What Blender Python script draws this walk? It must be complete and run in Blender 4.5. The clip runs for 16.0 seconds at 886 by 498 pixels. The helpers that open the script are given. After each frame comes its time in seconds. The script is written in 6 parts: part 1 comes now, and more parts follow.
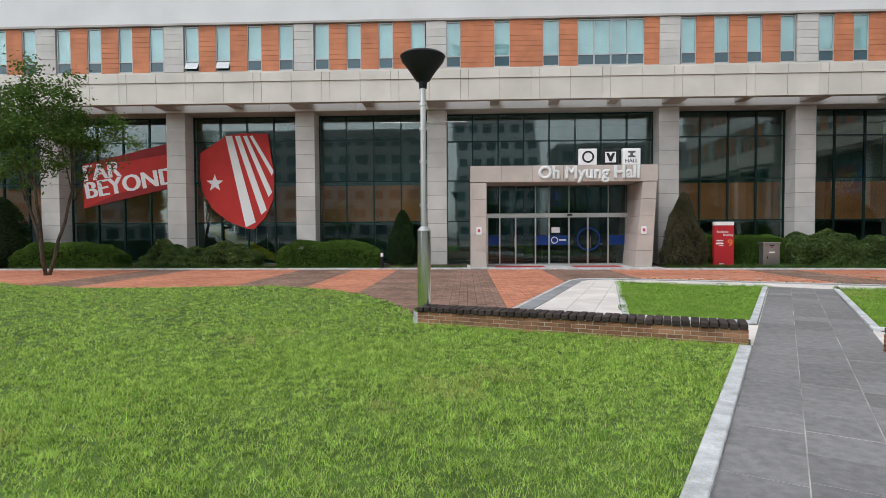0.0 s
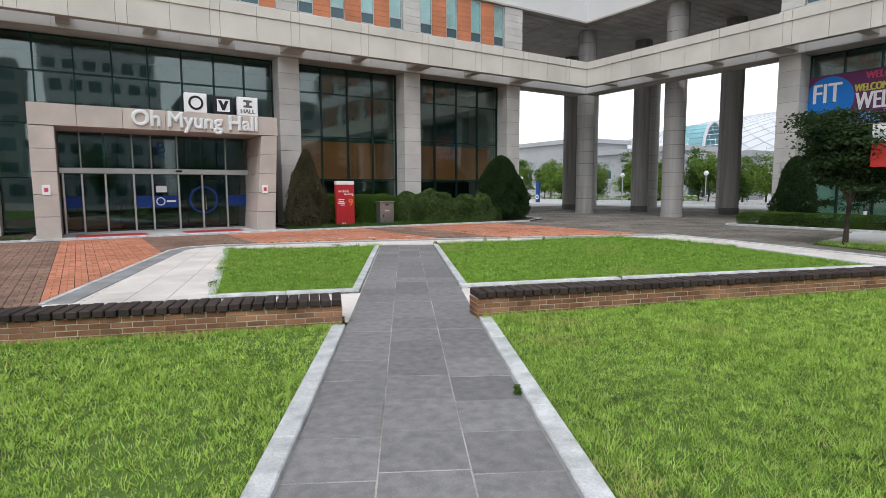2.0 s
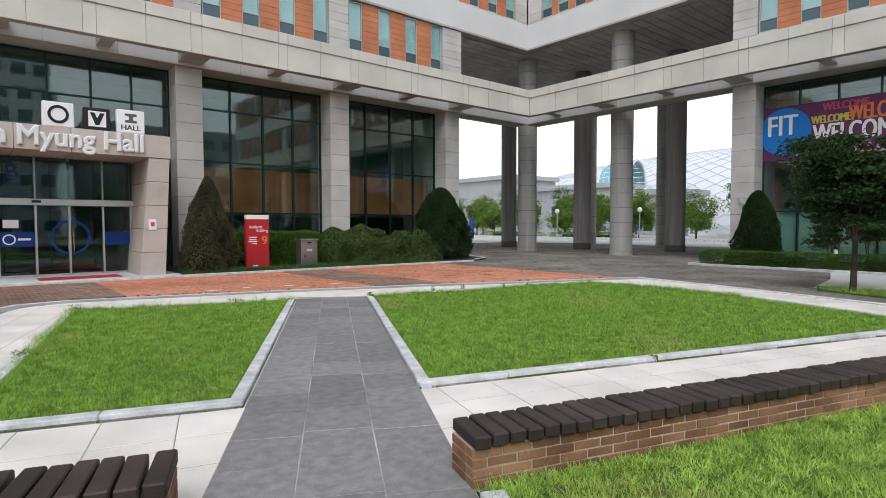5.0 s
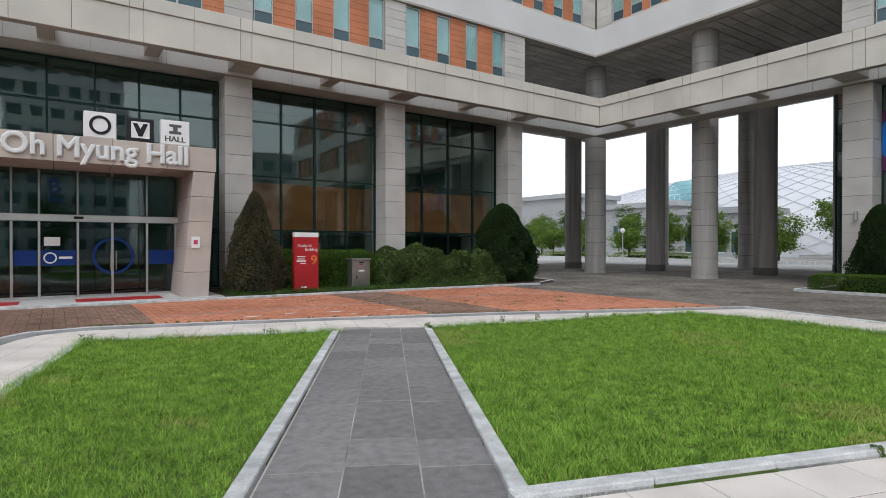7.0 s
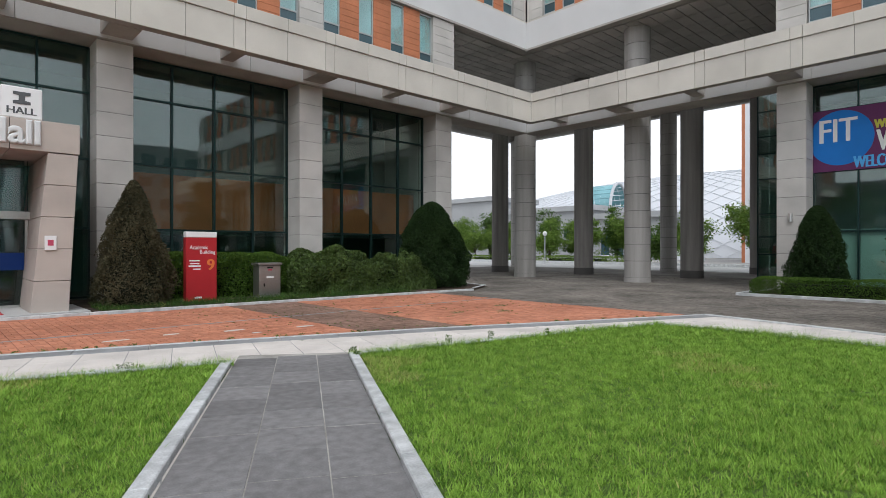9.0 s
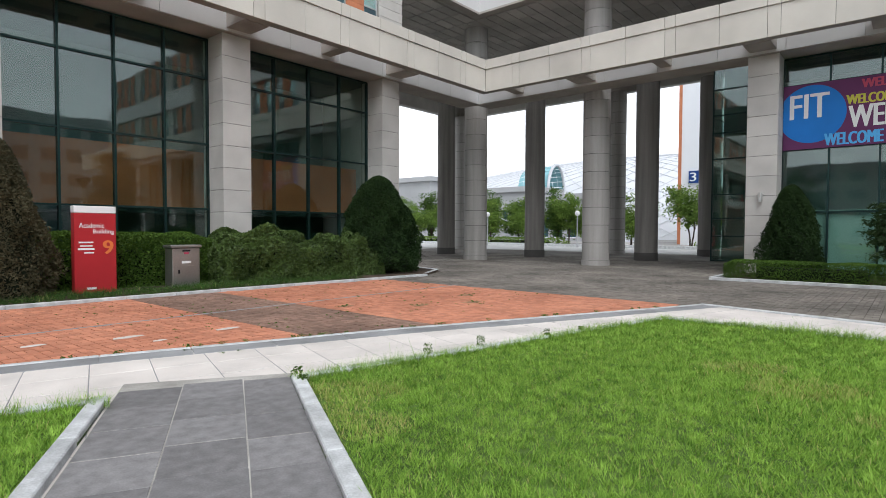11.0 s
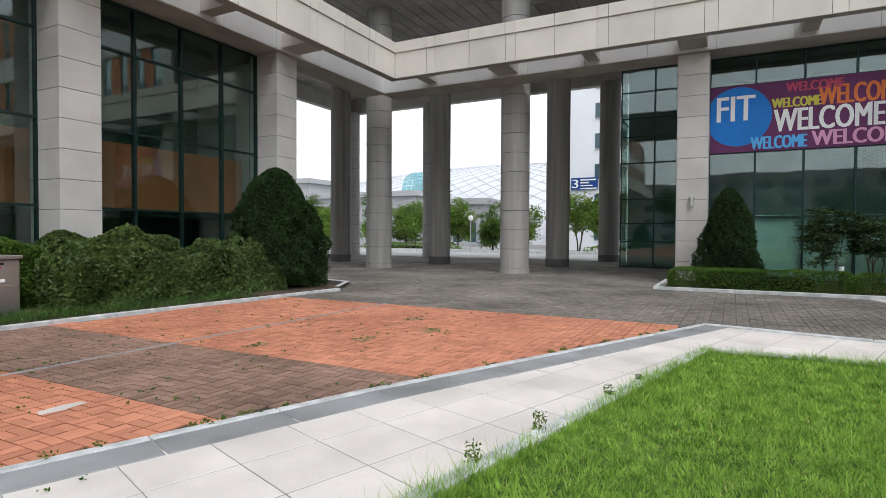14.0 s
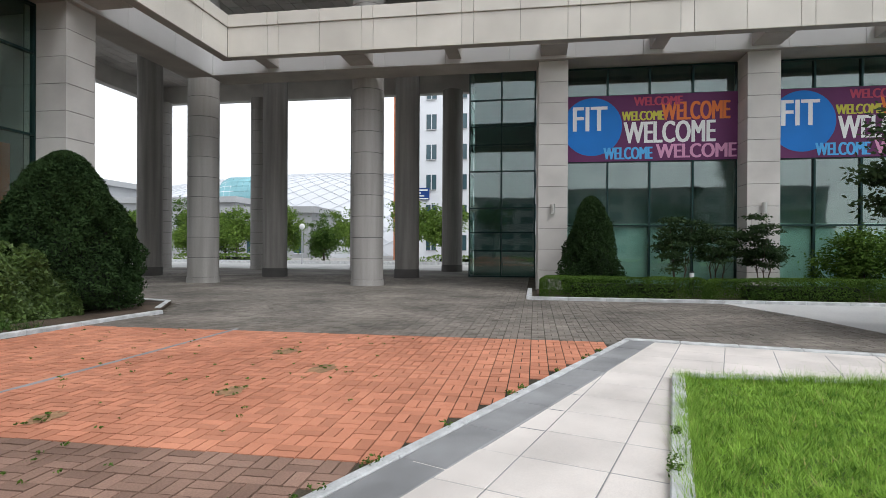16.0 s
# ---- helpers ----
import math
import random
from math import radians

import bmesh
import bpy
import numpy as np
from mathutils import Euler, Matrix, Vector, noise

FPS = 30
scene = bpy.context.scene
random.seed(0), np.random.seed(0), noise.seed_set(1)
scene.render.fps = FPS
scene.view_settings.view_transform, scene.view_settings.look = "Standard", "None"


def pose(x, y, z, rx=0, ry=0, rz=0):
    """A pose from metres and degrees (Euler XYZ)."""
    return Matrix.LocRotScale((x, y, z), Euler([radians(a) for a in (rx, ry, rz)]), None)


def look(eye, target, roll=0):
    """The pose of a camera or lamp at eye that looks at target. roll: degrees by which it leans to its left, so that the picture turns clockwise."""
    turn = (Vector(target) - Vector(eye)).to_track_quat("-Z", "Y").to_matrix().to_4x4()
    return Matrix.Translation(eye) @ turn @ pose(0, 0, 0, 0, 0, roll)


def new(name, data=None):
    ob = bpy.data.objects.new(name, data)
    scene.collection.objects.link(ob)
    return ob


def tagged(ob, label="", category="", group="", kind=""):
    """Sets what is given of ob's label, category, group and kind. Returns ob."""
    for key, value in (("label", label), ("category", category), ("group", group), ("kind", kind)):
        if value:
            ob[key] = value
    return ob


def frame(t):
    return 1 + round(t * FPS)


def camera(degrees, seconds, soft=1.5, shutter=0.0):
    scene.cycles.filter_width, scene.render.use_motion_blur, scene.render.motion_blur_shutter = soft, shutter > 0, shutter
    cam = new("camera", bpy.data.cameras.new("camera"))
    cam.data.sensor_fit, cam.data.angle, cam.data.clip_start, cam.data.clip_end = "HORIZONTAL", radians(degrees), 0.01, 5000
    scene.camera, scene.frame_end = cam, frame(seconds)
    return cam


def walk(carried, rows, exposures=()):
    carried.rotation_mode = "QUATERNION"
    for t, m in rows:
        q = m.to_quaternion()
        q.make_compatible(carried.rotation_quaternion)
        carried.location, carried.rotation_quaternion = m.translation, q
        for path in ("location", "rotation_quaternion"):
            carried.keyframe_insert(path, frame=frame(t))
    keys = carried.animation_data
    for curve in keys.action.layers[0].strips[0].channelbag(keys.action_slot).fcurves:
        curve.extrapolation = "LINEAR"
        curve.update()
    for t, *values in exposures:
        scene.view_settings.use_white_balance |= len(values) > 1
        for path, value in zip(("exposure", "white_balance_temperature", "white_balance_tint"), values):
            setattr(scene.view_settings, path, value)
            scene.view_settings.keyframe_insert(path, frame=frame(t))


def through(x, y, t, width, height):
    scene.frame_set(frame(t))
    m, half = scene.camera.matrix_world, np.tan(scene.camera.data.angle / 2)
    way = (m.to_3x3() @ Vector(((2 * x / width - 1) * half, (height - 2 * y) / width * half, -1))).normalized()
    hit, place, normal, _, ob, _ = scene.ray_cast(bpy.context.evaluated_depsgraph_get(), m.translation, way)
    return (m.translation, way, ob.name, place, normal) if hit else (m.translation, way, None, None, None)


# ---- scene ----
cam = camera(76.8, 16.0, 0.75)
PATH = [
    (0, (0.936, 0.824, 1.735), (0.855, 2.822, 1.67), -0.3),
    (0.5, (1.286, 1.378, 1.705), (1.508, 3.363, 1.611), -0.2),
    (1, (1.681, 1.866, 1.698), (2.252, 3.777, 1.555), -0.3),
    (1.5, (2.03, 2.382, 1.677), (2.91, 4.168, 1.492), -0.3),
    (2, (2.446, 2.825, 1.665), (3.53, 4.493, 1.454), -0.3),
    (2.5, (2.739, 3.371, 1.636), (3.964, 4.935, 1.405), -0.2),
    (3, (3.094, 3.82, 1.6), (4.392, 5.329, 1.402), -0.3),
    (3.5, (3.442, 4.336, 1.622), (4.772, 5.822, 1.469), -0.2),
    (3.7, (3.556, 4.596, 1.642), (4.895, 6.075, 1.503), -0.2),
    (6, (4.935, 6.944, 1.672), (6.127, 8.549, 1.633), 0.0),
    (6.5, (5.225, 7.403, 1.642), (6.367, 9.045, 1.621), -0.0),
    (7, (5.425, 7.874, 1.63), (6.565, 9.517, 1.617), 0.0),
    (7.5, (5.74, 8.379, 1.608), (6.922, 9.992, 1.603), 0.0),
    (8, (6.041, 8.932, 1.591), (7.288, 10.496, 1.584), 0.0),
    (8.5, (6.327, 9.466, 1.583), (7.636, 10.978, 1.574), 0.0),
    (9, (6.672, 10.001, 1.578), (8.039, 11.461, 1.578), -0.0),
    (11.5, (8.237, 12.598, 1.518), (9.803, 13.84, 1.452), 0.3),
    (12, (8.507, 13.094, 1.495), (10.121, 14.274, 1.449), 0.3),
    (12.5, (8.742, 13.658, 1.488), (10.407, 14.764, 1.436), 0.4),
    (13, (9.018, 14.153, 1.466), (10.728, 15.189, 1.423), 0.3),
    (13.5, (9.365, 14.514, 1.529), (11.106, 15.499, 1.483), 0.3),
    (14, (9.621, 15.04, 1.528), (11.395, 15.963, 1.482), 0.3),
    (14.5, (9.999, 15.551, 1.523), (11.835, 16.345, 1.49), 0.6),
    (15, (10.374, 16.042, 1.505), (12.26, 16.705, 1.49), 0.5),
    (15.5, (10.828, 16.487, 1.449), (12.758, 17.011, 1.443), 0.4),
    (16, (11.274, 16.906, 1.422), (13.247, 17.231, 1.419), 0.3),
]
walk(cam, [(t, look(eye, target, roll)) for t, eye, target, roll in PATH], [(0.0, 0.70, 6200, 10), (4.5, 0.68, 6200, 10), (6.0, 0.62, 6200, 10), (7.0, 0.44, 6200, 10), (9.5, 0.58, 6200, 10), (11.5, 0.80, 6200, 10), (16.0, 0.77, 6250, 10)])


# ---- world, sun, exposure ----
world = bpy.data.worlds.new("overcast_sky")
scene.world = world
world.use_nodes = True
wn, wl = world.node_tree.nodes, world.node_tree.links
sky = wn.new("ShaderNodeTexSky")
sky.sky_type = "NISHITA"
sky.sun_disc = False
SUN_EL, SUN_ROT = 55.0, 222.0
sky.sun_elevation, sky.sun_rotation = radians(SUN_EL), radians(SUN_ROT)
sky.air_density, sky.dust_density, sky.ozone_density = 1.0, 1.2, 1.0
haze = wn.new("ShaderNodeHueSaturation")
haze.inputs["Saturation"].default_value = 0.10
wl.new(sky.outputs[0], haze.inputs["Color"])
wl.new(haze.outputs[0], wn["Background"].inputs["Color"])
wn["Background"].inputs["Strength"].default_value = 0.15
sun = new("sun", bpy.data.lights.new("sun", "SUN"))
sun.data.energy, sun.data.angle, sun.data.color = 0.8, radians(25), (1.0, 0.97, 0.93)
sun_dir = Vector((math.sin(radians(SUN_ROT)) * math.cos(radians(SUN_EL)), math.cos(radians(SUN_ROT)) * math.cos(radians(SUN_EL)), math.sin(radians(SUN_EL))))
sun.matrix_world = look(sun_dir * 50, (0, 0, 0))

# ---- materials ----


def mat(name, base, rough=0.8, metal=0.0, vary=0.12, scale=6.0, fine=60.0, bump=0.15, bump_d=0.01, tint=None, per=0.0, streak=False, spec=0.3):
    """A procedural surface: base colour varied at two scales, fine relief, optional vertical streaks and a variation per object or island."""
    m = bpy.data.materials.new(name)
    m.use_nodes = True
    n, l = m.node_tree.nodes, m.node_tree.links
    p = n["Principled BSDF"]
    p.inputs["Roughness"].default_value, p.inputs["Metallic"].default_value = rough, metal
    p.inputs["Specular IOR Level"].default_value = spec
    co = n.new("ShaderNodeTexCoord")
    geo = n.new("ShaderNodeNewGeometry")
    pos = geo.outputs["Position"]
    if streak:
        mp = n.new("ShaderNodeMapping")
        mp.inputs["Scale"].default_value = (3.0, 3.0, 0.16)
        l.new(pos, mp.inputs["Vector"])
        pos_big = mp.outputs[0]
    else:
        pos_big = pos
    big, small = n.new("ShaderNodeTexNoise"), n.new("ShaderNodeTexNoise")
    big.inputs["Scale"].default_value, big.inputs["Detail"].default_value = scale / 6.0, 6.0
    small.inputs["Scale"].default_value, small.inputs["Detail"].default_value = fine, 3.0
    l.new(pos_big, big.inputs["Vector"])
    l.new(pos, small.inputs["Vector"])
    dark = tuple(c * (1 - 2.2 * vary) for c in base)
    light = tuple(min(1, c * (1 + 1.6 * vary)) for c in (tint or base))
    mix1 = n.new("ShaderNodeMix")
    mix1.data_type = "RGBA"
    mix1.inputs[6].default_value, mix1.inputs[7].default_value = (*dark, 1), (*light, 1)
    ramp = n.new("ShaderNodeMapRange")
    ramp.inputs[1].default_value, ramp.inputs[2].default_value = 0.3, 0.7
    l.new(big.outputs[0], ramp.inputs[0])
    l.new(ramp.outputs[0], mix1.inputs[0])
    mix2 = n.new("ShaderNodeMix")
    mix2.data_type, mix2.blend_type = "RGBA", "MULTIPLY"
    mix2.inputs[0].default_value = 1.0
    r2 = n.new("ShaderNodeMapRange")
    r2.inputs[1].default_value, r2.inputs[2].default_value = 0.25, 0.75
    r2.inputs[3].default_value, r2.inputs[4].default_value = 1 - 1.6 * vary, 1 + 0.9 * vary
    l.new(small.outputs[0], r2.inputs[0])
    l.new(mix1.outputs[2], mix2.inputs[6])
    l.new(r2.outputs[0], mix2.inputs[7])
    out = mix2.outputs[2]
    if per:
        oi = n.new("ShaderNodeObjectInfo")
        add = n.new("ShaderNodeMath")
        add.operation = "ADD"
        l.new(oi.outputs["Random"], add.inputs[0])
        l.new(geo.outputs["Random Per Island"], add.inputs[1])
        fr = n.new("ShaderNodeMath")
        fr.operation = "FRACT"
        l.new(add.outputs[0], fr.inputs[0])
        r3 = n.new("ShaderNodeMapRange")
        r3.inputs[3].default_value, r3.inputs[4].default_value = 1 - per, 1 + per
        l.new(fr.outputs[0], r3.inputs[0])
        mix3 = n.new("ShaderNodeMix")
        mix3.data_type, mix3.blend_type = "RGBA", "MULTIPLY"
        mix3.inputs[0].default_value = 1.0
        l.new(out, mix3.inputs[6])
        l.new(r3.outputs[0], mix3.inputs[7])
        out = mix3.outputs[2]
    l.new(out, p.inputs["Base Color"])
    if bump:
        b = n.new("ShaderNodeBump")
        b.inputs["Strength"].default_value, b.inputs["Distance"].default_value = bump, bump_d
        l.new(small.outputs[0], b.inputs["Height"])
        l.new(b.outputs[0], p.inputs["Normal"])
    return m


def glass_mat(name, tint, gloss_min, rough=0.01, refl=(0.9, 0.95, 0.95)):
    m = bpy.data.materials.new(name)
    m.use_nodes = True
    n, l = m.node_tree.nodes, m.node_tree.links
    n.remove(n["Principled BSDF"])
    t, g, mx = n.new("ShaderNodeBsdfTransparent"), n.new("ShaderNodeBsdfGlossy"), n.new("ShaderNodeMixShader")
    t.inputs[0].default_value = (*tint, 1)
    g.inputs[0].default_value, g.inputs["Roughness"].default_value = (*refl, 1), rough
    lw, f = n.new("ShaderNodeLayerWeight"), n.new("ShaderNodeMath")
    lw.inputs[0].default_value = 0.5
    f.operation, f.inputs[1].default_value = "POWER", 4.0
    l.new(lw.outputs["Facing"], f.inputs[0])
    mr = n.new("ShaderNodeMapRange")
    mr.inputs[3].default_value = gloss_min
    l.new(f.outputs[0], mr.inputs[0])
    l.new(mr.outputs[0], mx.inputs[0])
    l.new(t.outputs[0], mx.inputs[1])
    l.new(g.outputs[0], mx.inputs[2])
    # very slight waviness of the panes
    ns, b = n.new("ShaderNodeTexNoise"), n.new("ShaderNodeBump")
    geo = n.new("ShaderNodeNewGeometry")
    l.new(geo.outputs["Position"], ns.inputs["Vector"])
    ns.inputs["Scale"].default_value = 0.7
    b.inputs["Strength"].default_value, b.inputs["Distance"].default_value = 0.12, 0.02
    l.new(ns.outputs[0], b.inputs["Height"])
    l.new(b.outputs[0], g.inputs["Normal"])
    l.new(mx.outputs[0], n["Material Output"].inputs[0])
    return m


def leaf_mat(name, a, b, rough=0.7, spec=0.15, through=0.25, scale=1.1):
    """Foliage: the colour goes from a to b leaf by leaf, with a little light passing through."""
    m = bpy.data.materials.new(name)
    m.use_nodes = True
    n, l = m.node_tree.nodes, m.node_tree.links
    p = n["Principled BSDF"]
    p.inputs["Roughness"].default_value, p.inputs["Specular IOR Level"].default_value = rough, spec
    geo, ns = n.new("ShaderNodeNewGeometry"), n.new("ShaderNodeTexNoise")
    ns.inputs["Scale"].default_value, ns.inputs["Detail"].default_value = scale, 4.0
    l.new(geo.outputs["Position"], ns.inputs["Vector"])
    add, mul = n.new("ShaderNodeMath"), n.new("ShaderNodeMath")
    mul.operation, mul.inputs[1].default_value = "MULTIPLY", 0.55
    l.new(geo.outputs["Random Per Island"], mul.inputs[0])
    mr = n.new("ShaderNodeMapRange")
    mr.inputs[1].default_value, mr.inputs[2].default_value, mr.inputs[4].default_value = 0.3, 0.7, 0.5
    l.new(ns.outputs[0], mr.inputs[0])
    l.new(mul.outputs[0], add.inputs[0])
    l.new(mr.outputs[0], add.inputs[1])
    mix = n.new("ShaderNodeMix")
    mix.data_type = "RGBA"
    mix.inputs[6].default_value, mix.inputs[7].default_value = (*a, 1), (*b, 1)
    l.new(add.outputs[0], mix.inputs[0])
    l.new(mix.outputs[2], p.inputs["Base Color"])
    tr, ms = n.new("ShaderNodeBsdfTranslucent"), n.new("ShaderNodeMixShader")
    l.new(mix.outputs[2], tr.inputs[0])
    ms.inputs[0].default_value = through
    l.new(p.outputs[0], ms.inputs[1])
    l.new(tr.outputs[0], ms.inputs[2])
    l.new(ms.outputs[0], n["Material Output"].inputs[0])
    return m


GRANITE = mat("granite_cladding", (0.52, 0.50, 0.47), 0.7, vary=0.07, scale=5, fine=120, bump=0.05, per=0.06)
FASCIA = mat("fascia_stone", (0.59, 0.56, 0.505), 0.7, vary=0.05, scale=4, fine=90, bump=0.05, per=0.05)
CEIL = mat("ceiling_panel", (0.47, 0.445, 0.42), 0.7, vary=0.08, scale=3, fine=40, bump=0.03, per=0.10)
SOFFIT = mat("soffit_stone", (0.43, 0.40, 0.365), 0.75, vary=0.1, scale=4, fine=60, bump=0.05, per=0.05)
JOINT = mat("dark_joint", (0.12, 0.115, 0.11), 0.9, vary=0.1)
WHITE_SLAB = mat("pale_render", (0.62, 0.62, 0.62), 0.75, vary=0.03, scale=3, fine=40, bump=0.03)
TERRA = mat("terracotta_board", (0.50, 0.19, 0.095), 0.7, vary=0.08, scale=8, fine=50, bump=0.05, per=0.05)
MULLION = mat("dark_green_aluminium", (0.018, 0.045, 0.042), 0.4, 0.6, vary=0.05, bump=0)
ALU = mat("brushed_aluminium", (0.62, 0.62, 0.60), 0.35, 0.9, vary=0.05, bump=0.02)
WINFRAME = mat("window_frame_grey", (0.45, 0.47, 0.47), 0.45, 0.3, vary=0.05, bump=0)
BLIND = mat("pale_blind", (0.42, 0.56, 0.56), 0.7, vary=0.08, scale=6, bump=0)
PINK = mat("pink_granite", (0.49, 0.43, 0.385), 0.55, vary=0.06, scale=6, fine=160, bump=0.03, per=0.05)
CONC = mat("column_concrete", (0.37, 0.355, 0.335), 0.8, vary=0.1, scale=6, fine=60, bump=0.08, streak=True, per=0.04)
# dark streaked column stone with the passage's shade also put into its colour
CONC_D = mat("shaded_dark_column_stone", (0.245, 0.23, 0.215), 0.8, vary=0.12, scale=8, fine=60, bump=0.08, streak=True)
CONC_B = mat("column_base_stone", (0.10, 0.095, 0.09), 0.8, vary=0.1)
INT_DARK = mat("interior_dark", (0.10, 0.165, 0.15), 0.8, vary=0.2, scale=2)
INT_ORANGE = mat("interior_orange", (0.62, 0.19, 0.085), 0.8, vary=0.16, scale=3)
YELLOW = mat("yellow_paint", (0.55, 0.42, 0.05), 0.6, vary=0.08, bump=0)
INT_FLOOR = mat("interior_floor", (0.12, 0.13, 0.12), 0.5, vary=0.15)
INT_PALE = mat("interior_pale", (0.42, 0.48, 0.46), 0.8, vary=0.15, scale=3)
SLAB = mat("grey_path_slab", (0.21, 0.205, 0.207), 0.6, vary=0.10, scale=60, fine=70, bump=0.25, bump_d=0.006, per=0.17)
CREAM = mat("cream_paving_slab", (0.67, 0.625, 0.585), 0.7, vary=0.08, scale=7, fine=120, bump=0.06, per=0.06)
KERB = mat("pale_granite_kerb", (0.54, 0.555, 0.56), 0.75, vary=0.13, scale=30, fine=75, bump=0.2, per=0.07)
KERB_G = mat("grey_edge_stone", (0.27, 0.275, 0.28), 0.75, vary=0.12, scale=9, fine=150, bump=0.1, per=0.06)
PAVER_O = mat("orange_paver", (0.52, 0.205, 0.12), 0.85, vary=0.09, scale=3, fine=90, bump=0.15, per=0.16, tint=(0.53, 0.23, 0.14))
PAVER_D = mat("brown_paver", (0.255, 0.16, 0.12), 0.85, vary=0.16, scale=4, fine=90, bump=0.15, per=0.2)
PAVER_G = mat("grey_brown_paver", (0.205, 0.185, 0.16), 0.85, vary=0.2, scale=3, fine=80, bump=0.15, per=0.2)
JOINTSAND = mat("paver_joint_sand", (0.065, 0.055, 0.038), 0.95, vary=0.25, fine=80)
BRICK = mat("garden_wall_brick", (0.25, 0.112, 0.055), 0.85, vary=0.18, scale=10, fine=110, bump=0.25, per=0.28, tint=(0.30, 0.155, 0.085))
MORTAR = mat("mortar", (0.46, 0.43, 0.37), 0.95, vary=0.15, fine=120, bump=0.3)
MOSS = mat("dry_moss", (0.33, 0.20, 0.11), 0.95, vary=0.22, scale=40, fine=60, bump=0.4)
PATH_JOINT = mat("path_joint", (0.39, 0.375, 0.345), 0.95, vary=0.25, fine=120, bump=0.3)
PLANK = mat("dark_stained_timber", (0.045, 0.032, 0.028), 0.6, vary=0.2, scale=12, fine=90, bump=0.2, per=0.2)
SOIL = mat("planting_soil", (0.07, 0.05, 0.035), 0.95, vary=0.3, fine=40, bump=0.5)
# soil and thatch under the blades, darkened to hold the shadow between them
TURF = mat("shaded_turf_base", (0.065, 0.115, 0.020), 0.95, vary=0.16, scale=5, fine=45, bump=0.4, bump_d=0.02, tint=(0.09, 0.15, 0.03))
FAR_GROUND = mat("far_paving", (0.42, 0.41, 0.39), 0.9, vary=0.12, scale=1, fine=8, bump=0.02)
PALE_ROAD = mat("pale_road_paving", (0.50, 0.50, 0.49), 0.85, vary=0.08, scale=2, fine=30, bump=0.05)
RED = mat("red_sign_paint", (0.42, 0.022, 0.028), 0.45, vary=0.05, bump=0)
BANNER_RED = mat("red_banner_vinyl", (0.50, 0.035, 0.028), 0.6, vary=0.06, bump=0)
BANNER_DRED = mat("dark_red_banner_vinyl", (0.27, 0.02, 0.022), 0.6, vary=0.06, bump=0)
PURPLE = mat("purple_banner_vinyl", (0.13, 0.03, 0.11), 0.6, vary=0.05, bump=0)
BLUE = mat("blue_banner_vinyl", (0.015, 0.19, 0.60), 0.6, vary=0.04, bump=0)
SIGN_WHITE = mat("white_vinyl", (0.80, 0.80, 0.80), 0.5, vary=0.02, bump=0)
SIGN_BLACK = mat("black_vinyl", (0.015, 0.015, 0.02), 0.5, vary=0.02, bump=0)
SIGN_GREY = mat("grey_vinyl", (0.10, 0.105, 0.11), 0.5, vary=0.02, bump=0)
V_ORANGE = mat("orange_vinyl", (0.72, 0.19, 0.05), 0.6, vary=0.02, bump=0)
V_CORAL = mat("coral_vinyl", (0.50, 0.07, 0.13), 0.6, vary=0.02, bump=0)
V_YELLOW = mat("lime_vinyl", (0.55, 0.50, 0.07), 0.6, vary=0.02, bump=0)
V_PINK = mat("pink_vinyl", (0.66, 0.32, 0.50), 0.6, vary=0.02, bump=0)
V_LBLUE = mat("light_blue_vinyl", (0.10, 0.42, 0.80), 0.6, vary=0.02, bump=0)
LETTER = mat("silver_letter", (0.72, 0.73, 0.73), 0.4, 0.15, vary=0.02, bump=0)
FROST = mat("frosted_film", (0.52, 0.62, 0.59), 0.8, vary=0.06, scale=2, bump=0)
SIGN_NAVY = mat("navy_sign", (0.01, 0.05, 0.22), 0.5, vary=0.03, bump=0)
DOOR_BLUE = mat("blue_door_film", (0.004, 0.035, 0.19), 0.5, vary=0.04, bump=0)
STEEL = mat("polished_steel", (0.62, 0.62, 0.60), 0.16, 1.0, vary=0.04, bump=0)
BIN_STEEL = mat("brushed_steel_box", (0.40, 0.39, 0.37), 0.38, 0.9, vary=0.08, bump=0.03)
BLACK_METAL = mat("black_metal", (0.02, 0.02, 0.022), 0.45, 0.4, vary=0.1, bump=0)
BARK = mat("bark", (0.085, 0.065, 0.05), 0.9, vary=0.25, scale=20, fine=70, bump=0.5)
DOME_SKIN = mat("dome_skin", (0.66, 0.68, 0.71), 0.7, vary=0.03, scale=0.3, bump=0)
# rib grey paled towards the skin, so distance haze sits in the colour
HAZED_RIB = mat("hazed_rib", (0.60, 0.62, 0.65), 0.6, vary=0.03, bump=0)
FAR_GREY = mat("far_grey_wall", (0.40, 0.41, 0.42), 0.8, vary=0.05, scale=1, bump=0)
FAR_WHITE = mat("far_white_wall", (0.74, 0.76, 0.79), 0.8, vary=0.03, scale=1, bump=0)
FAR_GLASS = mat("far_window_glass", (0.05, 0.10, 0.12), 0.15, vary=0.1, scale=2, bump=0, spec=0.6)
TEAL_GLASS = mat("far_teal_glass", (0.25, 0.50, 0.55), 0.2, vary=0.1, scale=1, bump=0, spec=0.6)
CURTAIN = glass_mat("curtain_wall_glass", (0.77, 0.88, 0.84), 0.08, 0.02)
WINGLASS = glass_mat("window_glass", (0.90, 0.97, 0.97), 0.08)
DOORGLASS = glass_mat("door_glass", (0.60, 0.68, 0.68), 0.04)
LEAF_YEW = leaf_mat("yew_leaf", (0.010, 0.022, 0.008), (0.042, 0.078, 0.026), 0.8, 0.08)
